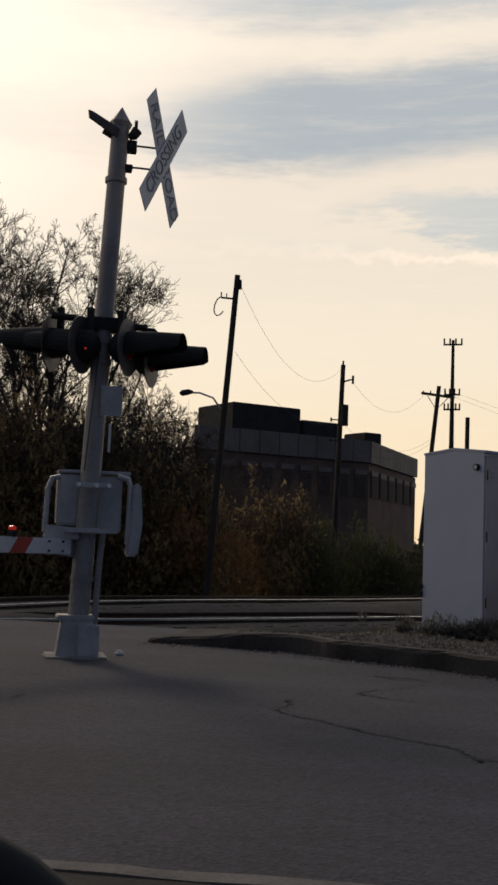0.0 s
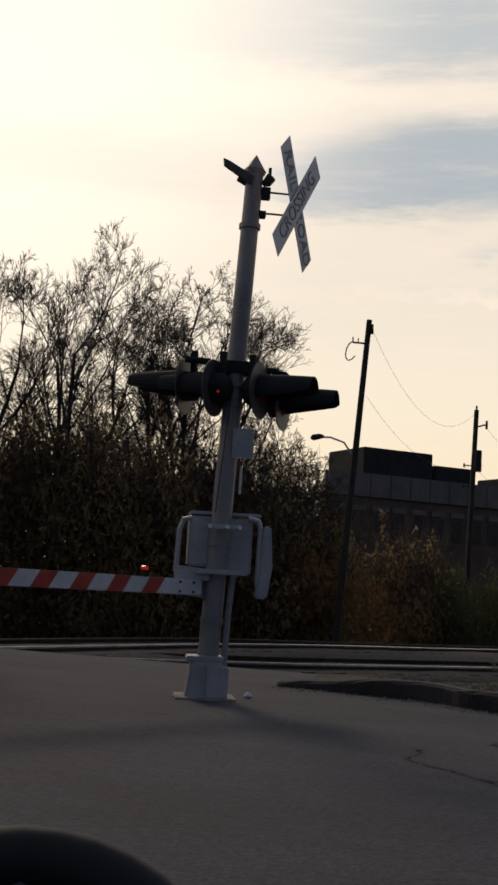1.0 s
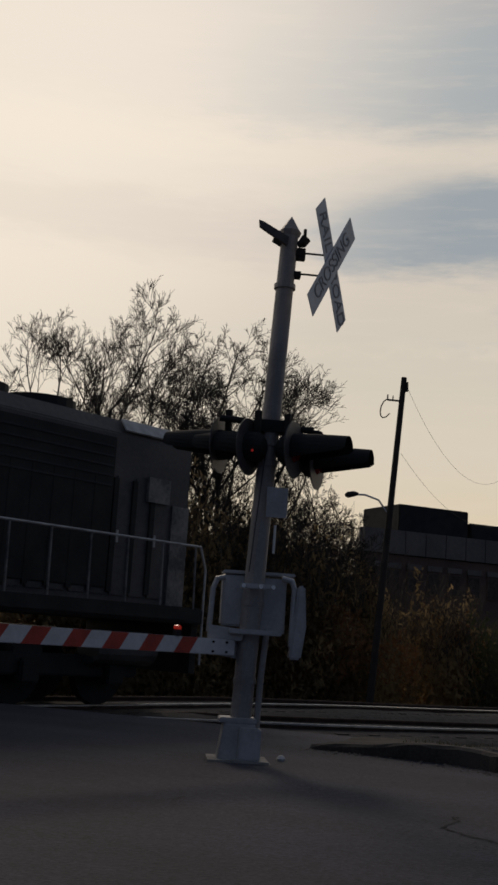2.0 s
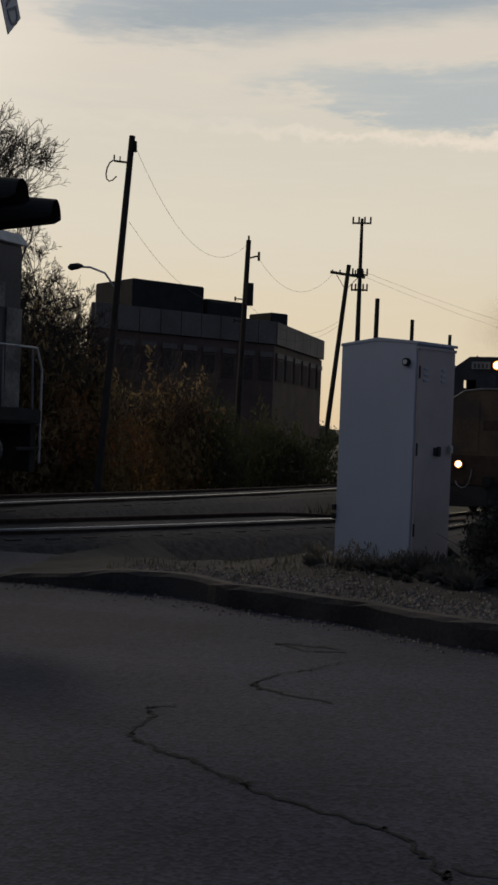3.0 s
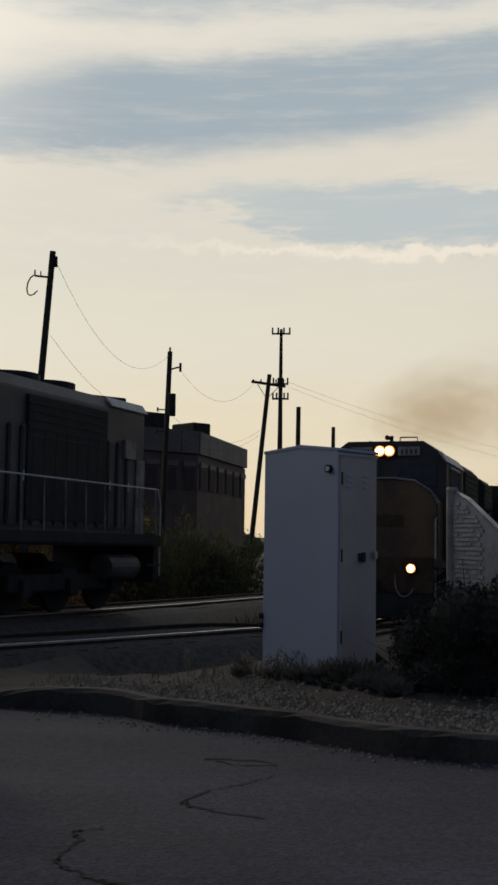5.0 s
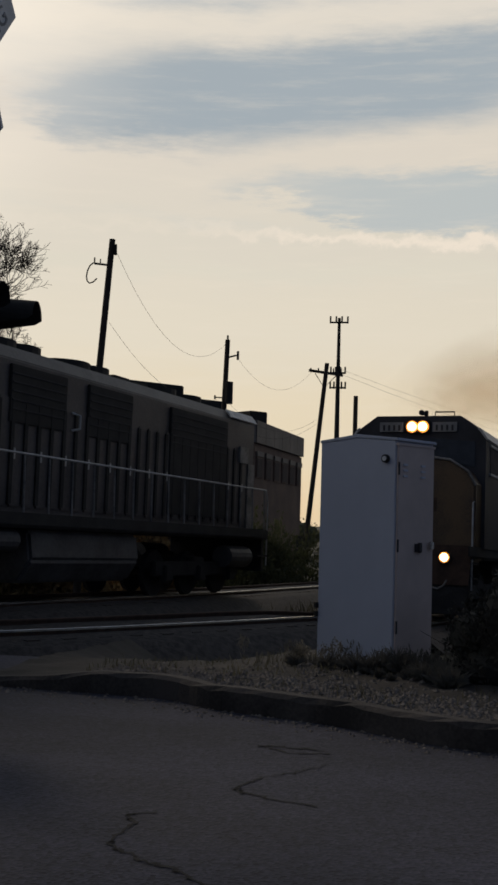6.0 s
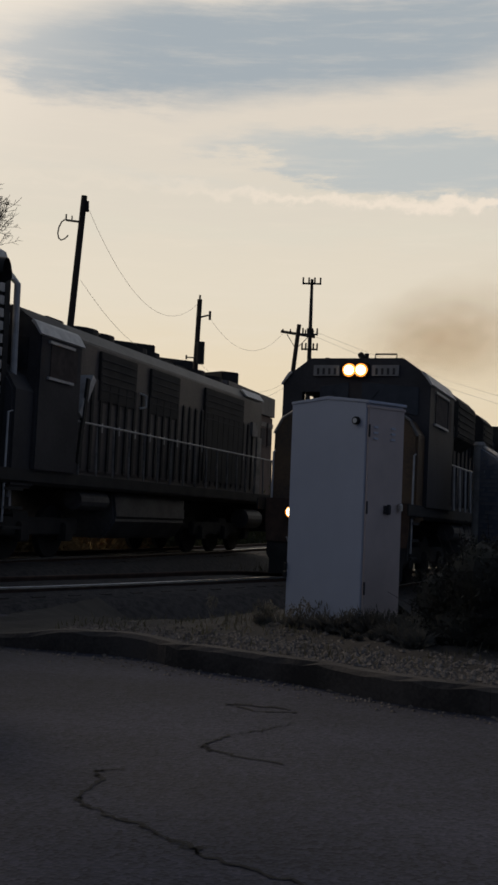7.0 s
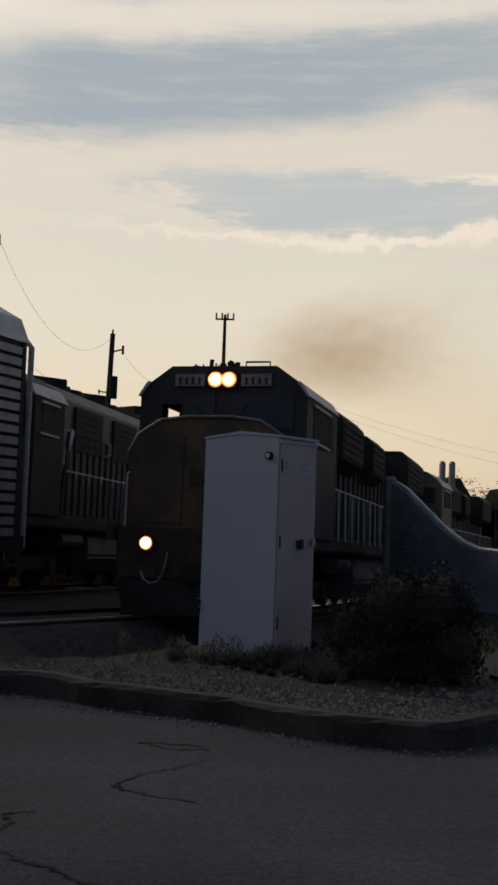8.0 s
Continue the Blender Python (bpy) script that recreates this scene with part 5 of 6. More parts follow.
def locomotive(label, length, nose, cab, hood, upper, lights, group, flare=1.0, back=0.0):
    """x forward with 0 at the front pilot, z from the rail head."""
    L = length
    o = thing("locomotive", label, "locomotive", group=group)
    part("frame", Solid().box((-L / 2 - .4, 0, 1.50), (L - 1.4, 2.96, .26)), UNDER, o, bevel=.02)
    for s in (-1, 1):
        part("side_sill", Solid().box((-L / 2, s * 1.50, 1.53), (L - 1.4, .03, .22)), UNDER, o, bevel=.008)
    pil = part("pilot", Solid().prism([(-1.42, 1.38), (-1.42, .55), (-1.2, .2), (1.2, .2), (1.42, .55), (1.42, 1.38)], 0, -1.32 - back, -1.12 - back), UNDER, o, "dark pilot plate", bevel=.02)
    if not back:
        part("plow", Solid().add([(-1.13, -1.35, .75), (-1.13, 1.35, .75), (-.75, 0, .22), (-1.13, -1.35, .16), (-1.13, 1.35, .16), (-.85, 0, .8)], [(0, 3, 2, 5), (1, 5, 2, 4), (3, 4, 2), (0, 5, 1)]), UNDER, pil)
    part("coupler", Solid().box((-.9 - back, 0, .92), (.5, .24, .3)), UNDER, pil, bevel=.03)
    for s in (-1, 1):
        part("air_hose", Solid().tube([(-1.06 - back, s * .52, 1.25), (-.99 - back, s * .53, 1.05), (-.97 - back, s * .57, .86), (-.97 - back, s * .66, .74), (-.97 - back, s * .78, .71), (-.98 - back, s * .9, .78), (-1.02 - back, s * .97, .9)], .02, 8), HOOD_PALE if lights else UNDER, pil)
        part("step_well", Solid().box((-1.66 - back, s * 1.36, .95), (.62, .22, .05)).box((-1.66 - back, s * 1.36, .6), (.62, .22, .05)).box((-1.66 - back, s * 1.36, 1.28), (.62, .22, .05)), UNDER, o)
        part("grab_rail", Solid().tube([(-1.36 - back, s * 1.44, .7), (-1.36 - back, s * 1.44, 2.6), (-1.8 - back, s * 1.44, 2.7)], .02, 8), RAILING, o)
    # nose, cab, windows
    part("nose", Solid().prism([(-1.48, 1.30), (1.48, 1.30), (1.48, 3.02), (1.30, 3.30), (.88, 3.56), (.4, 3.61), (-.4, 3.61), (-.88, 3.56), (-1.30, 3.30), (-1.48, 3.02)], 0, -2.3 - back, -1.45 - back), nose, o, "painted nose with bevelled shoulders", bevel=.05)
    if lights:
        # hollow cab: one windscreen and the side window behind it stand open to the sky
        c = part("cab", Solid().prism([(-1.56, 1.62), (1.56, 1.62), (1.56, 3.40), (-1.56, 3.40)], 0, -4.8, -2.12), cab, o)
        part("cab_roof", Solid().prism([(-1.56, 4.10), (1.56, 4.10), (1.42, 4.30), (.98, 4.62), (-.98, 4.62), (-1.42, 4.30)], 0, -4.8, -2.12), cab, c)
        for x0, x1, y0, y1, z0, z1 in ((-2.2, -2.12, -1.56, -1.14, 3.4, 4.1), (-2.2, -2.12, -.76, 1.56, 3.4, 4.1), (-2.2, -2.12, -1.14, -.76, 3.92, 4.1), (-4.8, -2.2, 1.50, 1.56, 3.4, 4.1), (-4.8, -4.74, -1.5, 1.5, 3.4, 4.1),
                                       (-3.45, -2.2, -1.56, -1.50, 3.4, 4.1), (-4.8, -4.25, -1.56, -1.50, 3.4, 4.1), (-4.25, -3.45, -1.56, -1.50, 3.4, 3.80)):
            part("wall_panel", Solid().box(((x0 + x1) / 2, (y0 + y1) / 2, (z0 + z1) / 2), (x1 - x0, y1 - y0, z1 - z0)), cab, c)
    else:
        c = part("cab", Solid().prism([(-1.56, 1.62), (1.56, 1.62), (1.56, 4.10), (1.42, 4.30), (.98, 4.62), (-.98, 4.62), (-1.42, 4.30), (-1.56, 4.10)], 0, -4.8, -2.12 - back), cab, o, bevel=.03)
    for s in (-1, 1):
        wide = .74 if lights and s < 0 else 1.32
        w = part("windscreen", Solid().prism([(s * .14, 3.66), (s * wide, 3.66 - .16 * wide), (s * wide, 4.02), (s * .14, 4.12)], 0, -2.115 - back, -2.095 - back), GLASS, c, "dark windscreen pane")
        part("wiper", Solid().tube([(-2.085 - back, s * .3, 3.68), (-2.085 - back, s * .5, 3.95)], .006, 5), BLACK, w)
        if not (lights and s < 0):
            part("side_window", Solid().box((-3.3 - back * .62, s * 1.562, 3.65), (1.25 - back * .45, .02, .62)).box((-4.25 - back * .2, s * 1.562, 3.65), (.4 - back * .1, .02, .6)), DARK_PANE, c, "dark side window")
        for z in (3.32,) if lights and s < 0 else (3.98, 3.32):
            part("window_sill", Solid().box((-3.3 - back * .62, s * 1.575, z), (1.45 - back * .45, .05, .05)), RAILING, c)
        nb = part("number_board", Solid().box((-2.10 - back, s * .62, 4.36), (.06, .56, .22)), RACK_DIM, c, "pale number board with blurred figures")
        for k in range(4):
            part("figure", Solid().box((-2.067 - back, s * .62 + (k - 1.5) * .12, 4.34), (.006, .05, .13)), HOOD_DARK, nb)
    for s in (-1, 1):
        part("roof_edge", Solid().prism([(s * y, z) for y, z in ((1.60, 4.08), (1.46, 4.30), (1.40, 4.35), (1.37, 4.31), (1.44, 4.24), (1.57, 4.06))], 0, -4.85, -2.07 - back), RAILING, c, "pale roof edge")
    hl = part("headlight", Solid().box((-2.10 - back, 0, 4.36), (.16, .56, .30)), BLACK, c, bevel=.03)
    for y in (-.125, .125):
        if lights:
            part("halo_disc", Solid().tube([(-2.03 - back, y, 4.36), (-2.015 - back, y, 4.36)], .14, 18), AMBER_HALO, hl, "amber halo disc added round the lamp")
        part("lamp", Solid().tube([(-2.02 - back, y, 4.36), (-1.98 - back, y, 4.36)], .098, 18), WARM_GLOW if lights else GLASS, hl, "bright round headlight" if lights else "")
    for s in (-1, 1):
        dl = part("ditch_light", Solid().tube([(-1.3 - back, s * .905, 1.39), (-1.02 - back, s * .905, 1.39)], [.13, .16], 16), BLACK, o)
        # Emissive disc behind the lamp gives its orange halo.
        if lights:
            part("halo_disc", Solid().tube([(-1.03 - back, s * .905, 1.39), (-1.012 - back, s * .905, 1.39)], .115, 18), AMBER_HALO, dl, "amber halo disc added round the lamp")
        part("bracket", Solid().box((-1.2 - back, s * .905, 1.5), (.1, .12, .3)), BLACK, dl)
        part("lamp", Solid().tube([(-1.03 - back, s * .905, 1.39), (-1.0 - back, s * .905, 1.39)], .088, 18), WARM_GLOW if lights else GLASS, dl, "bright ditch light" if lights else "")
    part("roof_rack", Solid().tube([(-2.5, .3, 4.58), (-2.5, .3, 4.76), (-2.5, .75, 4.76), (-2.5, .75, 4.58)], .02, 6), BLACK, c, "bent antenna frame")
    part("horn", Solid().tube([(-3.3, -.1, 4.6), (-3.3, -.1, 4.9)], .05, 8).tube([(-3.3, -.15, 4.82), (-3.0, -.15, 4.82)], [.03, .07], 8), BLACK, c, "air horn")
    part("antenna", Solid().tube([(-3.2, -1.0, 4.5), (-3.2, -1.0, 4.75)], .03, 6), BLACK, c)
    if lights:
        # Pale line along the shoulder edge of the nose.
        part("nose_edge", Solid().tube([(-1.44, y, z) for y, z in ((-1.47, 2.98), (-1.31, 3.29), (-.9, 3.55), (-.4, 3.61), (.4, 3.61), (.9, 3.55), (1.31, 3.29), (1.47, 2.98))], .03, 6), HOOD_PALE, o, "pale edge line of the nose")
        part("front_skirt", Solid().prism([(-1.42, .80), (1.42, .80), (1.46, 1.2), (1.46, 1.66), (-1.46, 1.66), (-1.46, 1.2)], 0, -1.10, -1.08), RUST, o, "grimy brown front skirt", bevel=.006)
        part("nose_door", Solid().box((-1.44, -.75, 2.5), (.03, .62, 1.5)), nose, o, bevel=.01)
        part("nose_emblem", Solid().box((-1.445, .15, 2.55), (.012, .95, .30)), RUST, o, "faded dark painted mark", bevel=.004)
    # long hood
    hx0, hx1 = -4.8, -L + (1.0 if lights else .35)
    hw, ht = (.92, 4.22) if flare else (1.0, 4.66)
    hd = part("hood", Solid().prism([(-hw, 1.62), (hw, 1.62), (hw, ht - .27), (hw - .2, ht), (-hw + .2, ht), (-hw, ht - .27)], 0, hx1, hx0), hood, o, "long engine hood with doors", bevel=.02)
    k, x, gap = 0, hx0 - .3, .62 if flare else .42
    while x > hx1 + .7:
        for s in (-1, 1):
            part("hood_door", Solid().box((x - gap * .45, s * (hw + .015), 2.72), (gap - .08, .03, 1.75 if flare else 1.95)), hood, hd, bevel=.01)
            part("door_rib", Solid().box((x + .02, s * (hw + .04), 2.72), (.05 if flare else .10, .05, 1.85)), hood if flare else UNDER, hd)
            if k % 2 == 0:
                part("door_handle", Solid().box((x - .08, s * (hw + .04), 2.7), (.05, .03, .2)), RAILING, hd)
        x -= gap
        k += 1
    if flare:
        for (a, b), zt, wd in (((-.13, -.30), 4.5, 1.30), ((-.40, -.52), 4.42, 1.28), ((-.72, -.97), 4.55, 1.48)):
            x0, x1 = hx0 + (L - 5.6) * a, hx0 + (L - 5.6) * b
            u = part("air_intake", Solid().prism([(-.93, 3.2), (.93, 3.2), (wd, 3.45), (wd, zt - .2), (wd - .2, zt), (-wd + .2, zt), (-wd, zt - .2), (-wd, 3.45)], 0, x1, x0), upper, o, "flared dark radiator section", bevel=.02)
            for s in (-1, 1):
                for q in range(5):
                    part("grille_bar", Solid().box(((x0 + x1) / 2, s * (wd + .012), 3.55 + q * .16), (abs(x1 - x0) - .2, .02, .05)), UNDER, u)
            for q in range(2):
                fx = x0 + (x1 - x0) * (.28 + .44 * q)
                part("fan", Solid().tube([(fx, 0, zt - .02), (fx, 0, zt + .17), (fx, 0, zt + .19)], [.58, .58, .4], 20), UNDER, u)
            part("edge_strip", Solid().box(((x0 + x1) / 2, -wd + .08, zt - .07), (abs(x1 - x0), .2, .03), Matrix.Rotation(radians(40), 3, "X")), RAILING, u, "pale edge strip")
    else:
        for a, b, zlo in ((.142, .284, 3.25), (.346, .482, 3.25), (.62, .86, 1.85)):
            x0, x1 = hx0 + (hx1 - hx0) * a, hx0 + (hx1 - hx0) * b
            for s in (-1, 1):
                u = part("radiator_screen", Solid().box(((x0 + x1) / 2, s * (hw + .025), (zlo + 4.3) / 2), (x0 - x1, .07, 4.3 - zlo)), UNDER, o, "dark flush radiator screen", bevel=.015)
                for q in range(5):
                    part("screen_bar", Solid().box(((x0 + x1) / 2, s * (hw + .066), 3.5 + q * .16), (x0 - x1 - .1, .016, .03)), HOOD_DARK, u)
            for q in range(2):
                fx = x0 + (x1 - x0) * (.28 + .44 * q)
                part("fan", Solid().tube([(fx, 0, ht - .02), (fx, 0, ht + .19), (fx, 0, ht + .21)], [.62, .62, .46], 20), UNDER, o)
        for s in (-1, 1):
            part("roof_strip", Solid().box((hx1 + .75, s * (hw - .06), ht - .1), (1.7, .26, .03), Matrix.Rotation(radians(-52 * s), 3, "X")), RAILING, hd, "pale worn eave strip")
            part("end_door", Solid().box((hx1 + .22, s * (hw + .02), 2.5), (.4, .04, 1.7)), HOOD_PALE, hd, "pale worn end door")
            part("slant_panel", Solid().box((hx0 - .5, s * 1.30, 3.2), (.16, .34, .95), Matrix.Rotation(radians(-33), 3, "Y")), RAILING, o, "pale slanted panel behind the cab")
            part("grab_iron", Solid().tube([(hx0 + (hx1 - hx0) * .30, s * (hw + .05), 3.3), (hx0 + (hx1 - hx0) * .31, s * (hw + .16), 3.35), (hx0 + (hx1 - hx0) * .31, s * (hw + .16), 3.6), (hx0 + (hx1 - hx0) * .30, s * (hw + .05), 3.65)], .025, 6), RAILING, hd)
    part("exhaust_stack", Solid().box((hx0 + (L - 6.3) * -.345, 0, 4.4 if flare else 4.5), (.9, .5, .5)), UNDER, o, bevel=.03)
    for fx in (-.06, -.56, -.63):
        part("roof_hatch", Solid().box((hx0 + (L - 6.3) * fx, 0, ht + .05), (.7, 1.1, .16)), UNDER, o, bevel=.02)
    part("end_lamp", Solid().box((hx1 - .02, 0, 4.0), (.06, .55, .28)), GLASS, hd)
    part("end_window_box", Solid().box((hx1 + .8, hw + .06, 3.55), (.5, .06, .42)), HOOD_PALE, hd, "pale square box")
    part("rear_steps", Solid().box((-L + .62, -1.36, .95), (.62, .22, .05)).box((-L + .62, 1.36, .95), (.62, .22, .05)).box((-L + .35, 0, 1.1), (.15, 2.7, 1.1)), UNDER, o)
    # handrails on the walkways
    for s in (-1, 1):
        rail = part("handrail", Solid().tube([(hx0 - .1, s * 1.42, 2.68), (hx1 + .05, s * 1.42, 2.68)], .02, 8).tube([(hx1 + .05, s * 1.42, 2.68), (hx1 - .1, s * 1.42, 2.3), (hx1 - .1, s * 1.42, .7)], .02, 8), RAILING, o, "pale handrail")
        x = hx0 - .3
        while x > hx1 + .1:
            part("stanchion", Solid().tube([(x, s * 1.45, 1.62), (x, s * 1.42, 2.68)], .024 if flare else .02, 6), RAILING if flare else HOOD_PALE, rail)
            x -= .78
        part("ladder", Solid().box((hx0 - .35, s * 1.47, 2.7), (.10, .05, 1.7), Matrix.Rotation(radians(-9), 3, "Y")).box((hx0 - .02, s * 1.3, 2.35), (.5, .05, .75)), RAILING if s < 0 else UNDER, o, "pale cab steps panel")
    part("fuel_tank", Solid().prism([(-1.3, 1.35), (1.3, 1.35), (1.38, .8), (1.1, .38), (-1.1, .38), (-1.38, .8)], 0, -L * .61, -L * .39), TANK, o, "rounded steel fuel tank", bevel=.06)
    for side in (-1, 1):
        part("air_tank", Solid().tube([(-L * .30, side * 1.2, 1.15), (-L * .37, side * 1.2, 1.15)], .2, 14), TANK, o)
        part("air_tank", Solid().tube([(-L * .86, side * 1.2, .92), (-L * .93, side * 1.2, .92)], .27, 16), TANK, o, "rounded steel air tank")
    truck(o, -L * .2, 3, 3.4)
    truck(o, -L * .8, 3, 3.4)
    return o


LEAD = locomotive("dark locomotive with a dull yellow nose and bright headlights", 21.0, YELLOW, NAVY, NAVY, UNDER, True, "oncoming train")
SECOND = locomotive("dark second locomotive with pale cab edges", 21.0, NAVY, HOOD_GREY, NAVY, UNDER, False, "oncoming train")
FARLOCO = locomotive("dark blue locomotive with faded grey hood and pale handrails", 18.1, HOOD_DARK, HOOD_DARK, HOOD_GREY, UNDER, False, "departing train", 0.0, 1.05)


def autorack(length=27.0):
    o = thing("autorack_wagon", "tall galvanised car-carrier wagon with slatted side panels", "railway wagon", group="departing train")
    L = length
    part("core", Solid().prism([(-1.42, .95), (1.42, .95), (1.42, 5.0), (1.2, 5.45), (.6, 5.75), (-.6, 5.75), (-1.2, 5.45), (-1.42, 5.0)], 0, -L + .6, -.6), UNDER, o)
    part("roof", Solid().prism([(-1.50, 4.95), (-1.28, 5.45), (-.62, 5.80), (.62, 5.80), (1.28, 5.45), (1.50, 4.95), (1.40, 4.95), (.6, 5.70), (-.6, 5.70), (-1.40, 4.95)], 0, -L + .5, -.5), RACK, o, "pale curved roof")
    part("sill", Solid().box((-L / 2, 0, .98), (L - .6, 3.0, .3)), UNDER, o)
    n = 14
    w = (L - 1.4) / n
    # Near-black backing: the shade in the slat gaps is put into its colour.
    me = Solid().box((0, 0, 3.0), (w - .2, .03, 3.9)).mesh("side_panel", UNDER)
    slat = Solid().box((0, -.04, 0), (w - .22, .05, .15)).mesh("slat", RACK)
    rest = Solid()
    for k in range(17):
        rest.box((0, -.04, 1.2 + k * .222), (w - .22, .05, .13))
    rest = rest.mesh("slat_rows", RACK)
    post = Solid().box((0, 0, 2.95), (.14, .12, 4.0)).mesh("post", UNDER)
    for s in (-1, 1):
        for k in range(n + 1):
            part("post", post, UNDER, o, at=pose(-.7 - k * w, s * 1.46, 0))
            if k < n:
                pn = part("side_panel", me, UNDER, o, at=pose(-.7 - (k + .5) * w, s * 1.47, 0, 0, 0, 0 if s < 0 else 180))
                if k < 8:
                    for q in range(17):
                        part("slat", slat, RACK, pn, at=pose(0, 0, 1.2 + q * .222))
                else:
                    tagged(part("slat_rows", rest, RACK, pn), kind="stuff")
        for x in (-.35, -L + .35):
            part("corner_post", Solid().tube([(x, s * 1.45, .9), (x, s * 1.45, 4.9), (x, s * 1.3, 5.05)], .06, 10), RAILING, o, "pale corner pipe")
    for x in (-.55, -L + .55):
        part("end_door", Solid().box((x, 0, 3.0), (.08, 2.8, 3.9)), RACK, o, bevel=.01)
    truck(o, -2.2, 2, 1.8)
    truck(o, -L + 2.2, 2, 1.8)
    return o


AUTORACK = autorack()


def hopper(length=16.0):
    o = thing("hopper_wagon", "dark ribbed hopper wagon", "railway wagon", group="oncoming train")
    L = length
    part("body", Solid().prism([(-.5, 1.0), (.5, 1.0), (1.45, 1.9), (1.45, 4.25), (-1.45, 4.25), (-1.45, 1.9)], 0, -L + .9, -.9), HOPPER, o)
    for s in (-1, 1):
        for k in range(12):
            part("rib", Solid().box((-1.3 - k * (L - 2.6) / 11, s * 1.5, 3.05), (.16, .14, 2.4)), HOPPER, o)
        part("top_chord", Solid().box((-L / 2, s * 1.5, 4.28), (L - 1.6, .16, .16)), HOPPER, o)
    part("frame", Solid().box((-L / 2, 0, 1.05), (L - .4, .6, .35)), UNDER, o)
    for x in (-.95, -L + .95):
        part("end_sheet", Solid().box((x, 0, 3.0), (.1, 2.9, 2.4)), RACK, o, "pale end sheet")
    truck(o, -2, 2, 1.8)
    truck(o, -L + 2, 2, 1.8)
    return o


HOPPERS = [hopper()]
HOPPERS += [copy_thing(HOPPERS[0], pose(0, 0, 0)) for k in range(3)]


# ---- smoke over the lead locomotive ----
def smoke_material():
    m = bpy.data.materials.new("brown_smoke")
    m.use_nodes = True
    nt = m.node_tree
    nt.nodes.clear()
    n, lk = nt.nodes.new, nt.links.new
    tc, gr, no = n("ShaderNodeTexCoord"), n("ShaderNodeTexGradient"), n("ShaderNodeTexNoise")
    gr.gradient_type = "SPHERICAL"
    lk(tc.outputs["Object"], gr.inputs[0])
    lk(tc.outputs["Object"], no.inputs["Vector"])
    no.inputs["Scale"].default_value = 2.6
    no.inputs["Detail"].default_value = 4
    mul = n("ShaderNodeMath")
    mul.operation = "MULTIPLY"
    lk(gr.outputs["Fac"], mul.inputs[0])
    lk(no.outputs[0], mul.inputs[1])
    mul2 = n("ShaderNodeMath")
    mul2.operation = "MULTIPLY"
    mul2.use_clamp = True
    lk(mul.outputs[0], mul2.inputs[0])
    mul2.inputs[1].default_value = 0.36
    tr, df, mx, out = n("ShaderNodeBsdfTransparent"), n("ShaderNodeBsdfTranslucent"), n("ShaderNodeMixShader"), n("ShaderNodeOutputMaterial")
    df.inputs[0].default_value = (0.95, 0.64, 0.31, 1)
    lk(mul2.outputs[0], mx.inputs[0])
    lk(tr.outputs[0], mx.inputs[1])
    lk(df.outputs[0], mx.inputs[2])
    lk(mx.outputs[0], out.inputs[0])
    return m


SMOKE = smoke_material()
PUFFS = []


def smoke():
    s = Solid()
    n = 20
    for i in range(n + 1):
        for j in range(n + 1):
            a, b = -1 + 2 * i / n, -1 + 2 * j / n
            s.v.append((a, .35 * (a * a + b * b) + .12 * noise.noise((a * 2, b * 2, 4)), b))
    s.f = [(i * (n + 1) + j, (i + 1) * (n + 1) + j, (i + 1) * (n + 1) + j + 1, i * (n + 1) + j + 1) for i in range(n) for j in range(n)]
    top = thing("exhaust_smoke", "thin brown diesel exhaust smoke drifting above the locomotive", "smoke", kind="stuff")
    me = s.mesh("puff", SMOKE, smooth=True)
    for k in range(6):
        p = part("puff", me, SMOKE, top)
        p.scale = (1.9 + .4 * k, .7, 1.15 + .17 * k)
        PUFFS.append(p)
    return top


smoke()


# ---- the parked car in which the view begins ----
def own_car():
    m = aim(EYE_CAR, -15.3, 2.93, 2.31)
    c = m @ Vector((-550 / 2000 * .87, -950 / 2000 * .87, -.87))
    o = thing("car_interior", "dark driver's side of a parked car with its steering wheel", "car", pose(0, 0, 0))
    back = (Vector(EYE_CAR) - c).normalized()
    back = (back + Vector((.05, -.1, .1))).normalized()
    f = Matrix.Translation(c) @ back.to_track_quat("Z", "Y").to_matrix().to_4x4()
    ring = [(.178 * math.cos(k / 40 * 2 * math.pi), .178 * math.sin(k / 40 * 2 * math.pi), 0) for k in range(41)]
    w = part("steering_wheel", Solid().tube(ring, .025, 16, False), RUBBER, o, "dark blurred steering wheel rim", smooth=True, at=f)
    part("hub", Solid().tube([(0, 0, -.05), (0, 0, -.01), (0, 0, 0)], [.06, .065, .045], 20), BLACK, w)
    for a in (200, 340, 90):
        d = Vector((math.cos(radians(a)), math.sin(radians(a)), 0))
        part("spoke", Solid().tube([d * .05 + Vector((0, 0, -.03)), d * .174], [.02, .014], 8), HOOD_GREY, w)
    base = Vector((c.x - .25, c.y + .3, .22))
    part("column", Solid().tube([f @ Vector((0, 0, -.04)), base], [.04, .05], 10), BLACK, o)
    part("floor", Solid().box((c.x + .4, c.y - .2, .20), (2.0, 1.5, .08)), UNDER, o, bevel=.03)
    part("door_panel", Solid().box((c.x + .4, c.y + .50, .33), (2.0, .1, .34)), UNDER, o, bevel=.04)
    for x in (-.55, 1.35):
        part("wheel", Solid().tube([(c.x + x, c.y + .2, .29), (c.x + x, c.y + .40, .29)], .27, 20), RUBBER, o)


own_car()


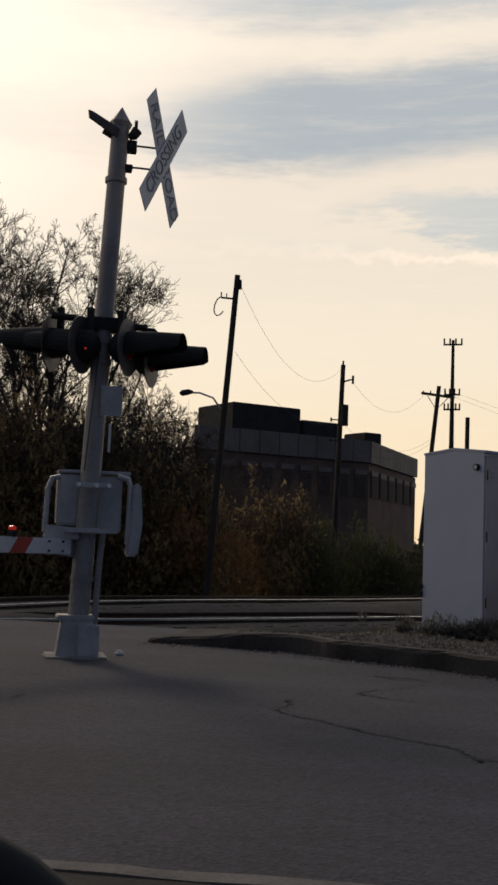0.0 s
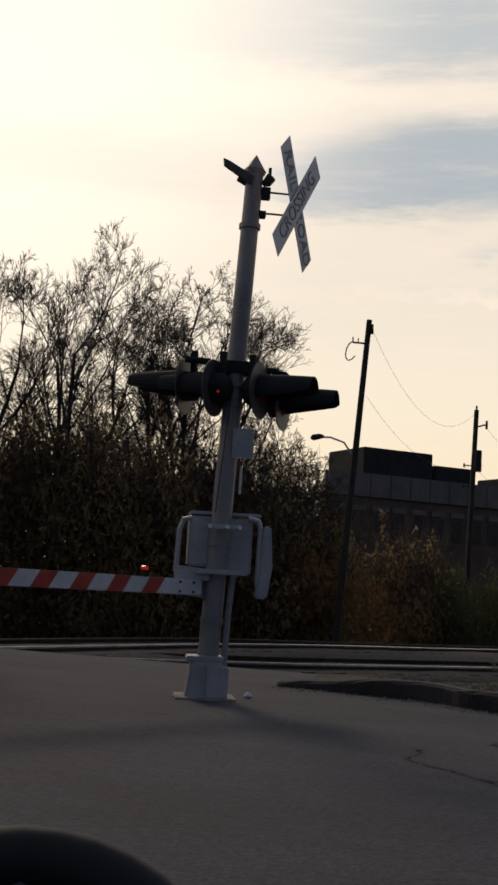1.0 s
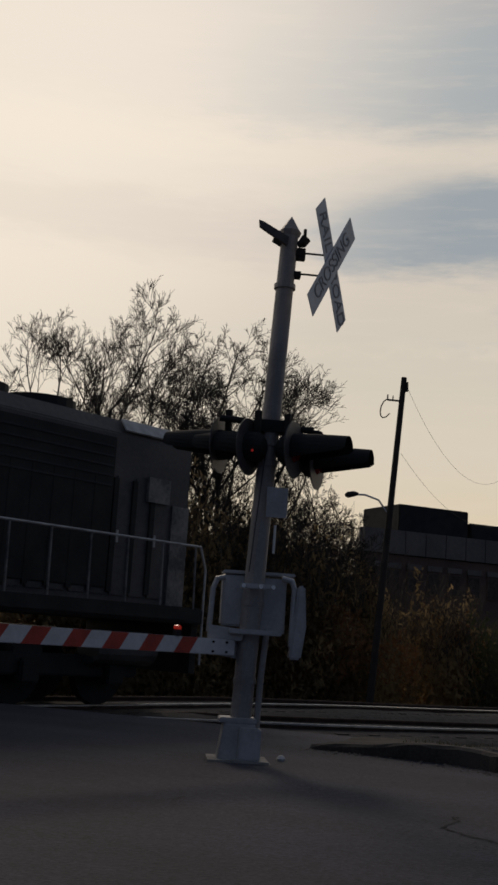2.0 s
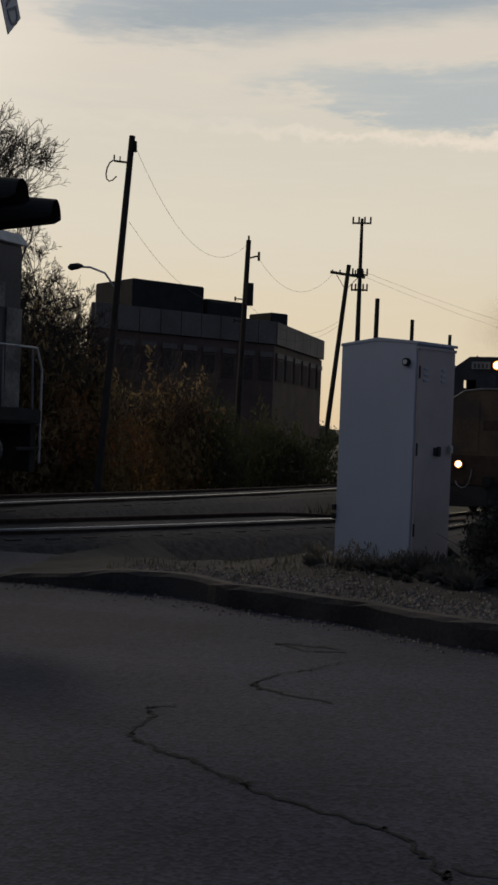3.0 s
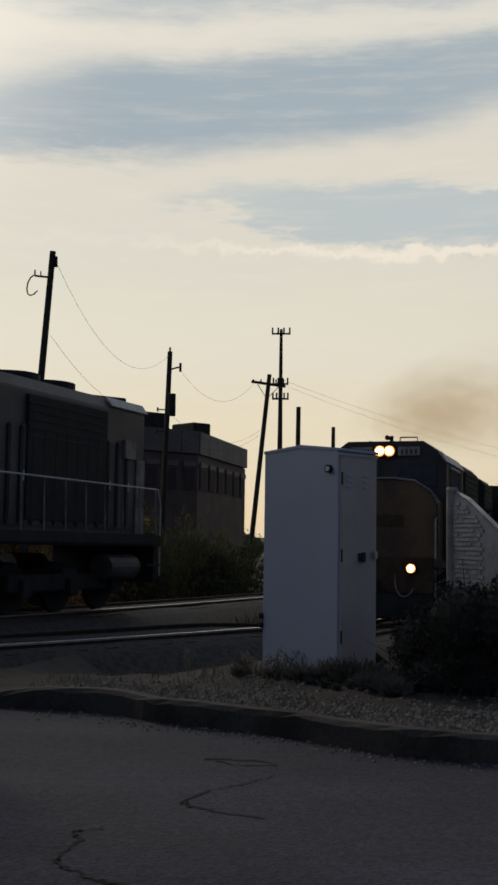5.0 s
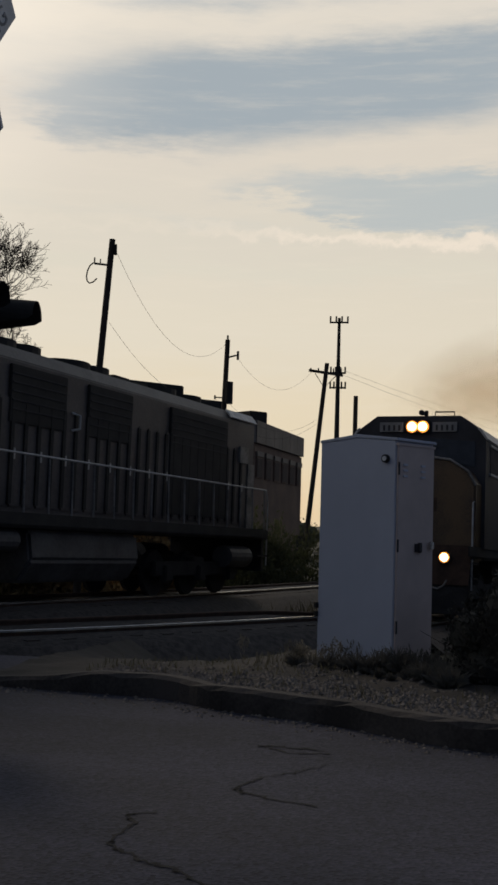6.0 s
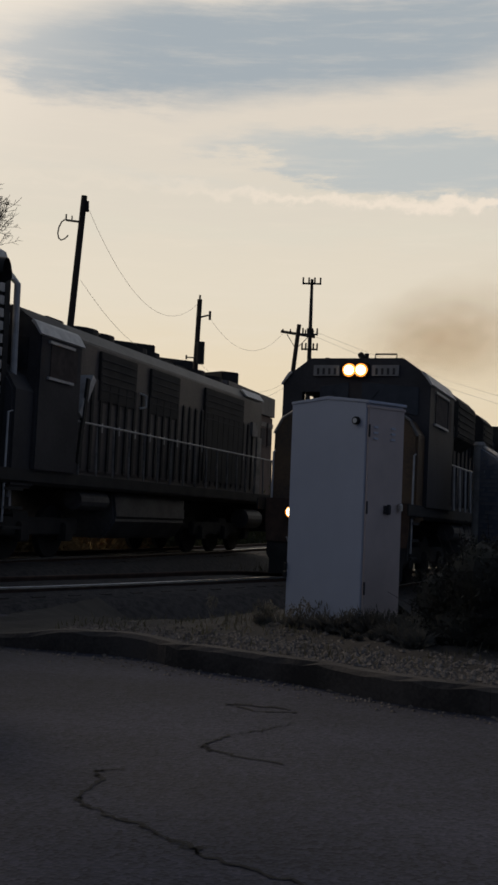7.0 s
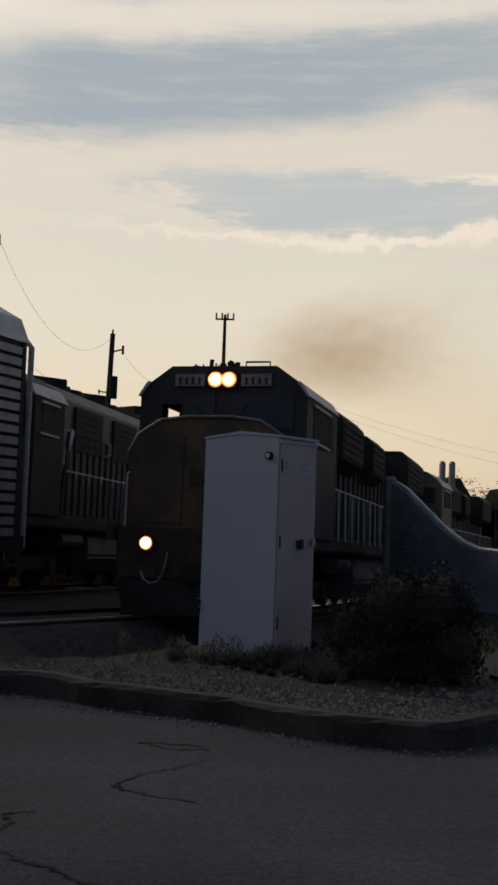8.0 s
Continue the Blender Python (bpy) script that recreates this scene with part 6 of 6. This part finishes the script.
# ---- movement ----
def ride(line, length, s, turned=False, over=.2):
    a, b = line.at(s - length * over), line.at(s - length * (1 - over))
    d = (a - b).normalized()
    o = Vector((0, 0, 1)).cross(d).normalized()
    m = Matrix.Translation(a + d * length * over) @ Matrix((d, o, d.cross(o))).transposed().to_4x4()
    return m @ pose(-length, 0, 0, 0, 0, 180) if turned else m


FAR_SPEED = 3.8
TIMES = [k / 2 for k in range(17)]


def far_s(t):
    u = t - 4.5
    return FAR_LINE.near(-5.3, 28) - 3.1 + FAR_SPEED * u + 0.04 * u * u - 0.4 * min(0.0, u + 2) ** 2 - 0.8 * max(0.0, t - 7) ** 2


def near_s(t):
    """Front of the lead locomotive along its track; it gathers speed slowly."""
    u = t - 8
    return NEAR_LINE.near(-1.18, 18.89) + 1.0 + 3.32 * u + 0.082 * u * u


def motions():
    walk(FARLOCO, [(t, ride(FAR_LINE, 18.1, far_s(t), True)) for t in TIMES])
    walk(AUTORACK, [(t, ride(FAR_LINE, 27, far_s(t) - 14.7, False, .1)) for t in TIMES])
    walk(LEAD, [(t, ride(NEAR_LINE, 21, near_s(t))) for t in TIMES])
    walk(SECOND, [(t, ride(NEAR_LINE, 21, near_s(t) - 21.6)) for t in TIMES])
    for k, h in enumerate(HOPPERS):
        walk(h, [(t, ride(NEAR_LINE, 16, near_s(t) - 43.2 - 16.5 * k)) for t in TIMES])
    for w, x, owner in ROLL:
        turn = {FARLOCO: lambda t: -far_s(t), AUTORACK: far_s, LEAD: near_s}.get(owner)
        if turn:
            walk(w, [(k / 10, pose(x, 0, .51, 0, math.degrees((turn(k / 10) - turn(0)) / .52), 0)) for k in range(81)])
    for k, p in enumerate(PUFFS):
        rows = []
        for t in TIMES:
            q = ride(NEAR_LINE, 21, near_s(t)) @ Vector((-6.4 - 1.3 * k - .8 * max(0, t - 4.5), -.3, 5.55 + .28 * k + .1 * max(0, t - 4.5)))
            rows.append((t, pose(q.x + (.5, -.3, .9, .2, 1.3, .7)[k], q.y, q.z + (.0, .35, .1, .5, .2, .6)[k], 0, (8, -14, 20, -6, 12, -18)[k], -4)))
        walk(p, rows)


motions()
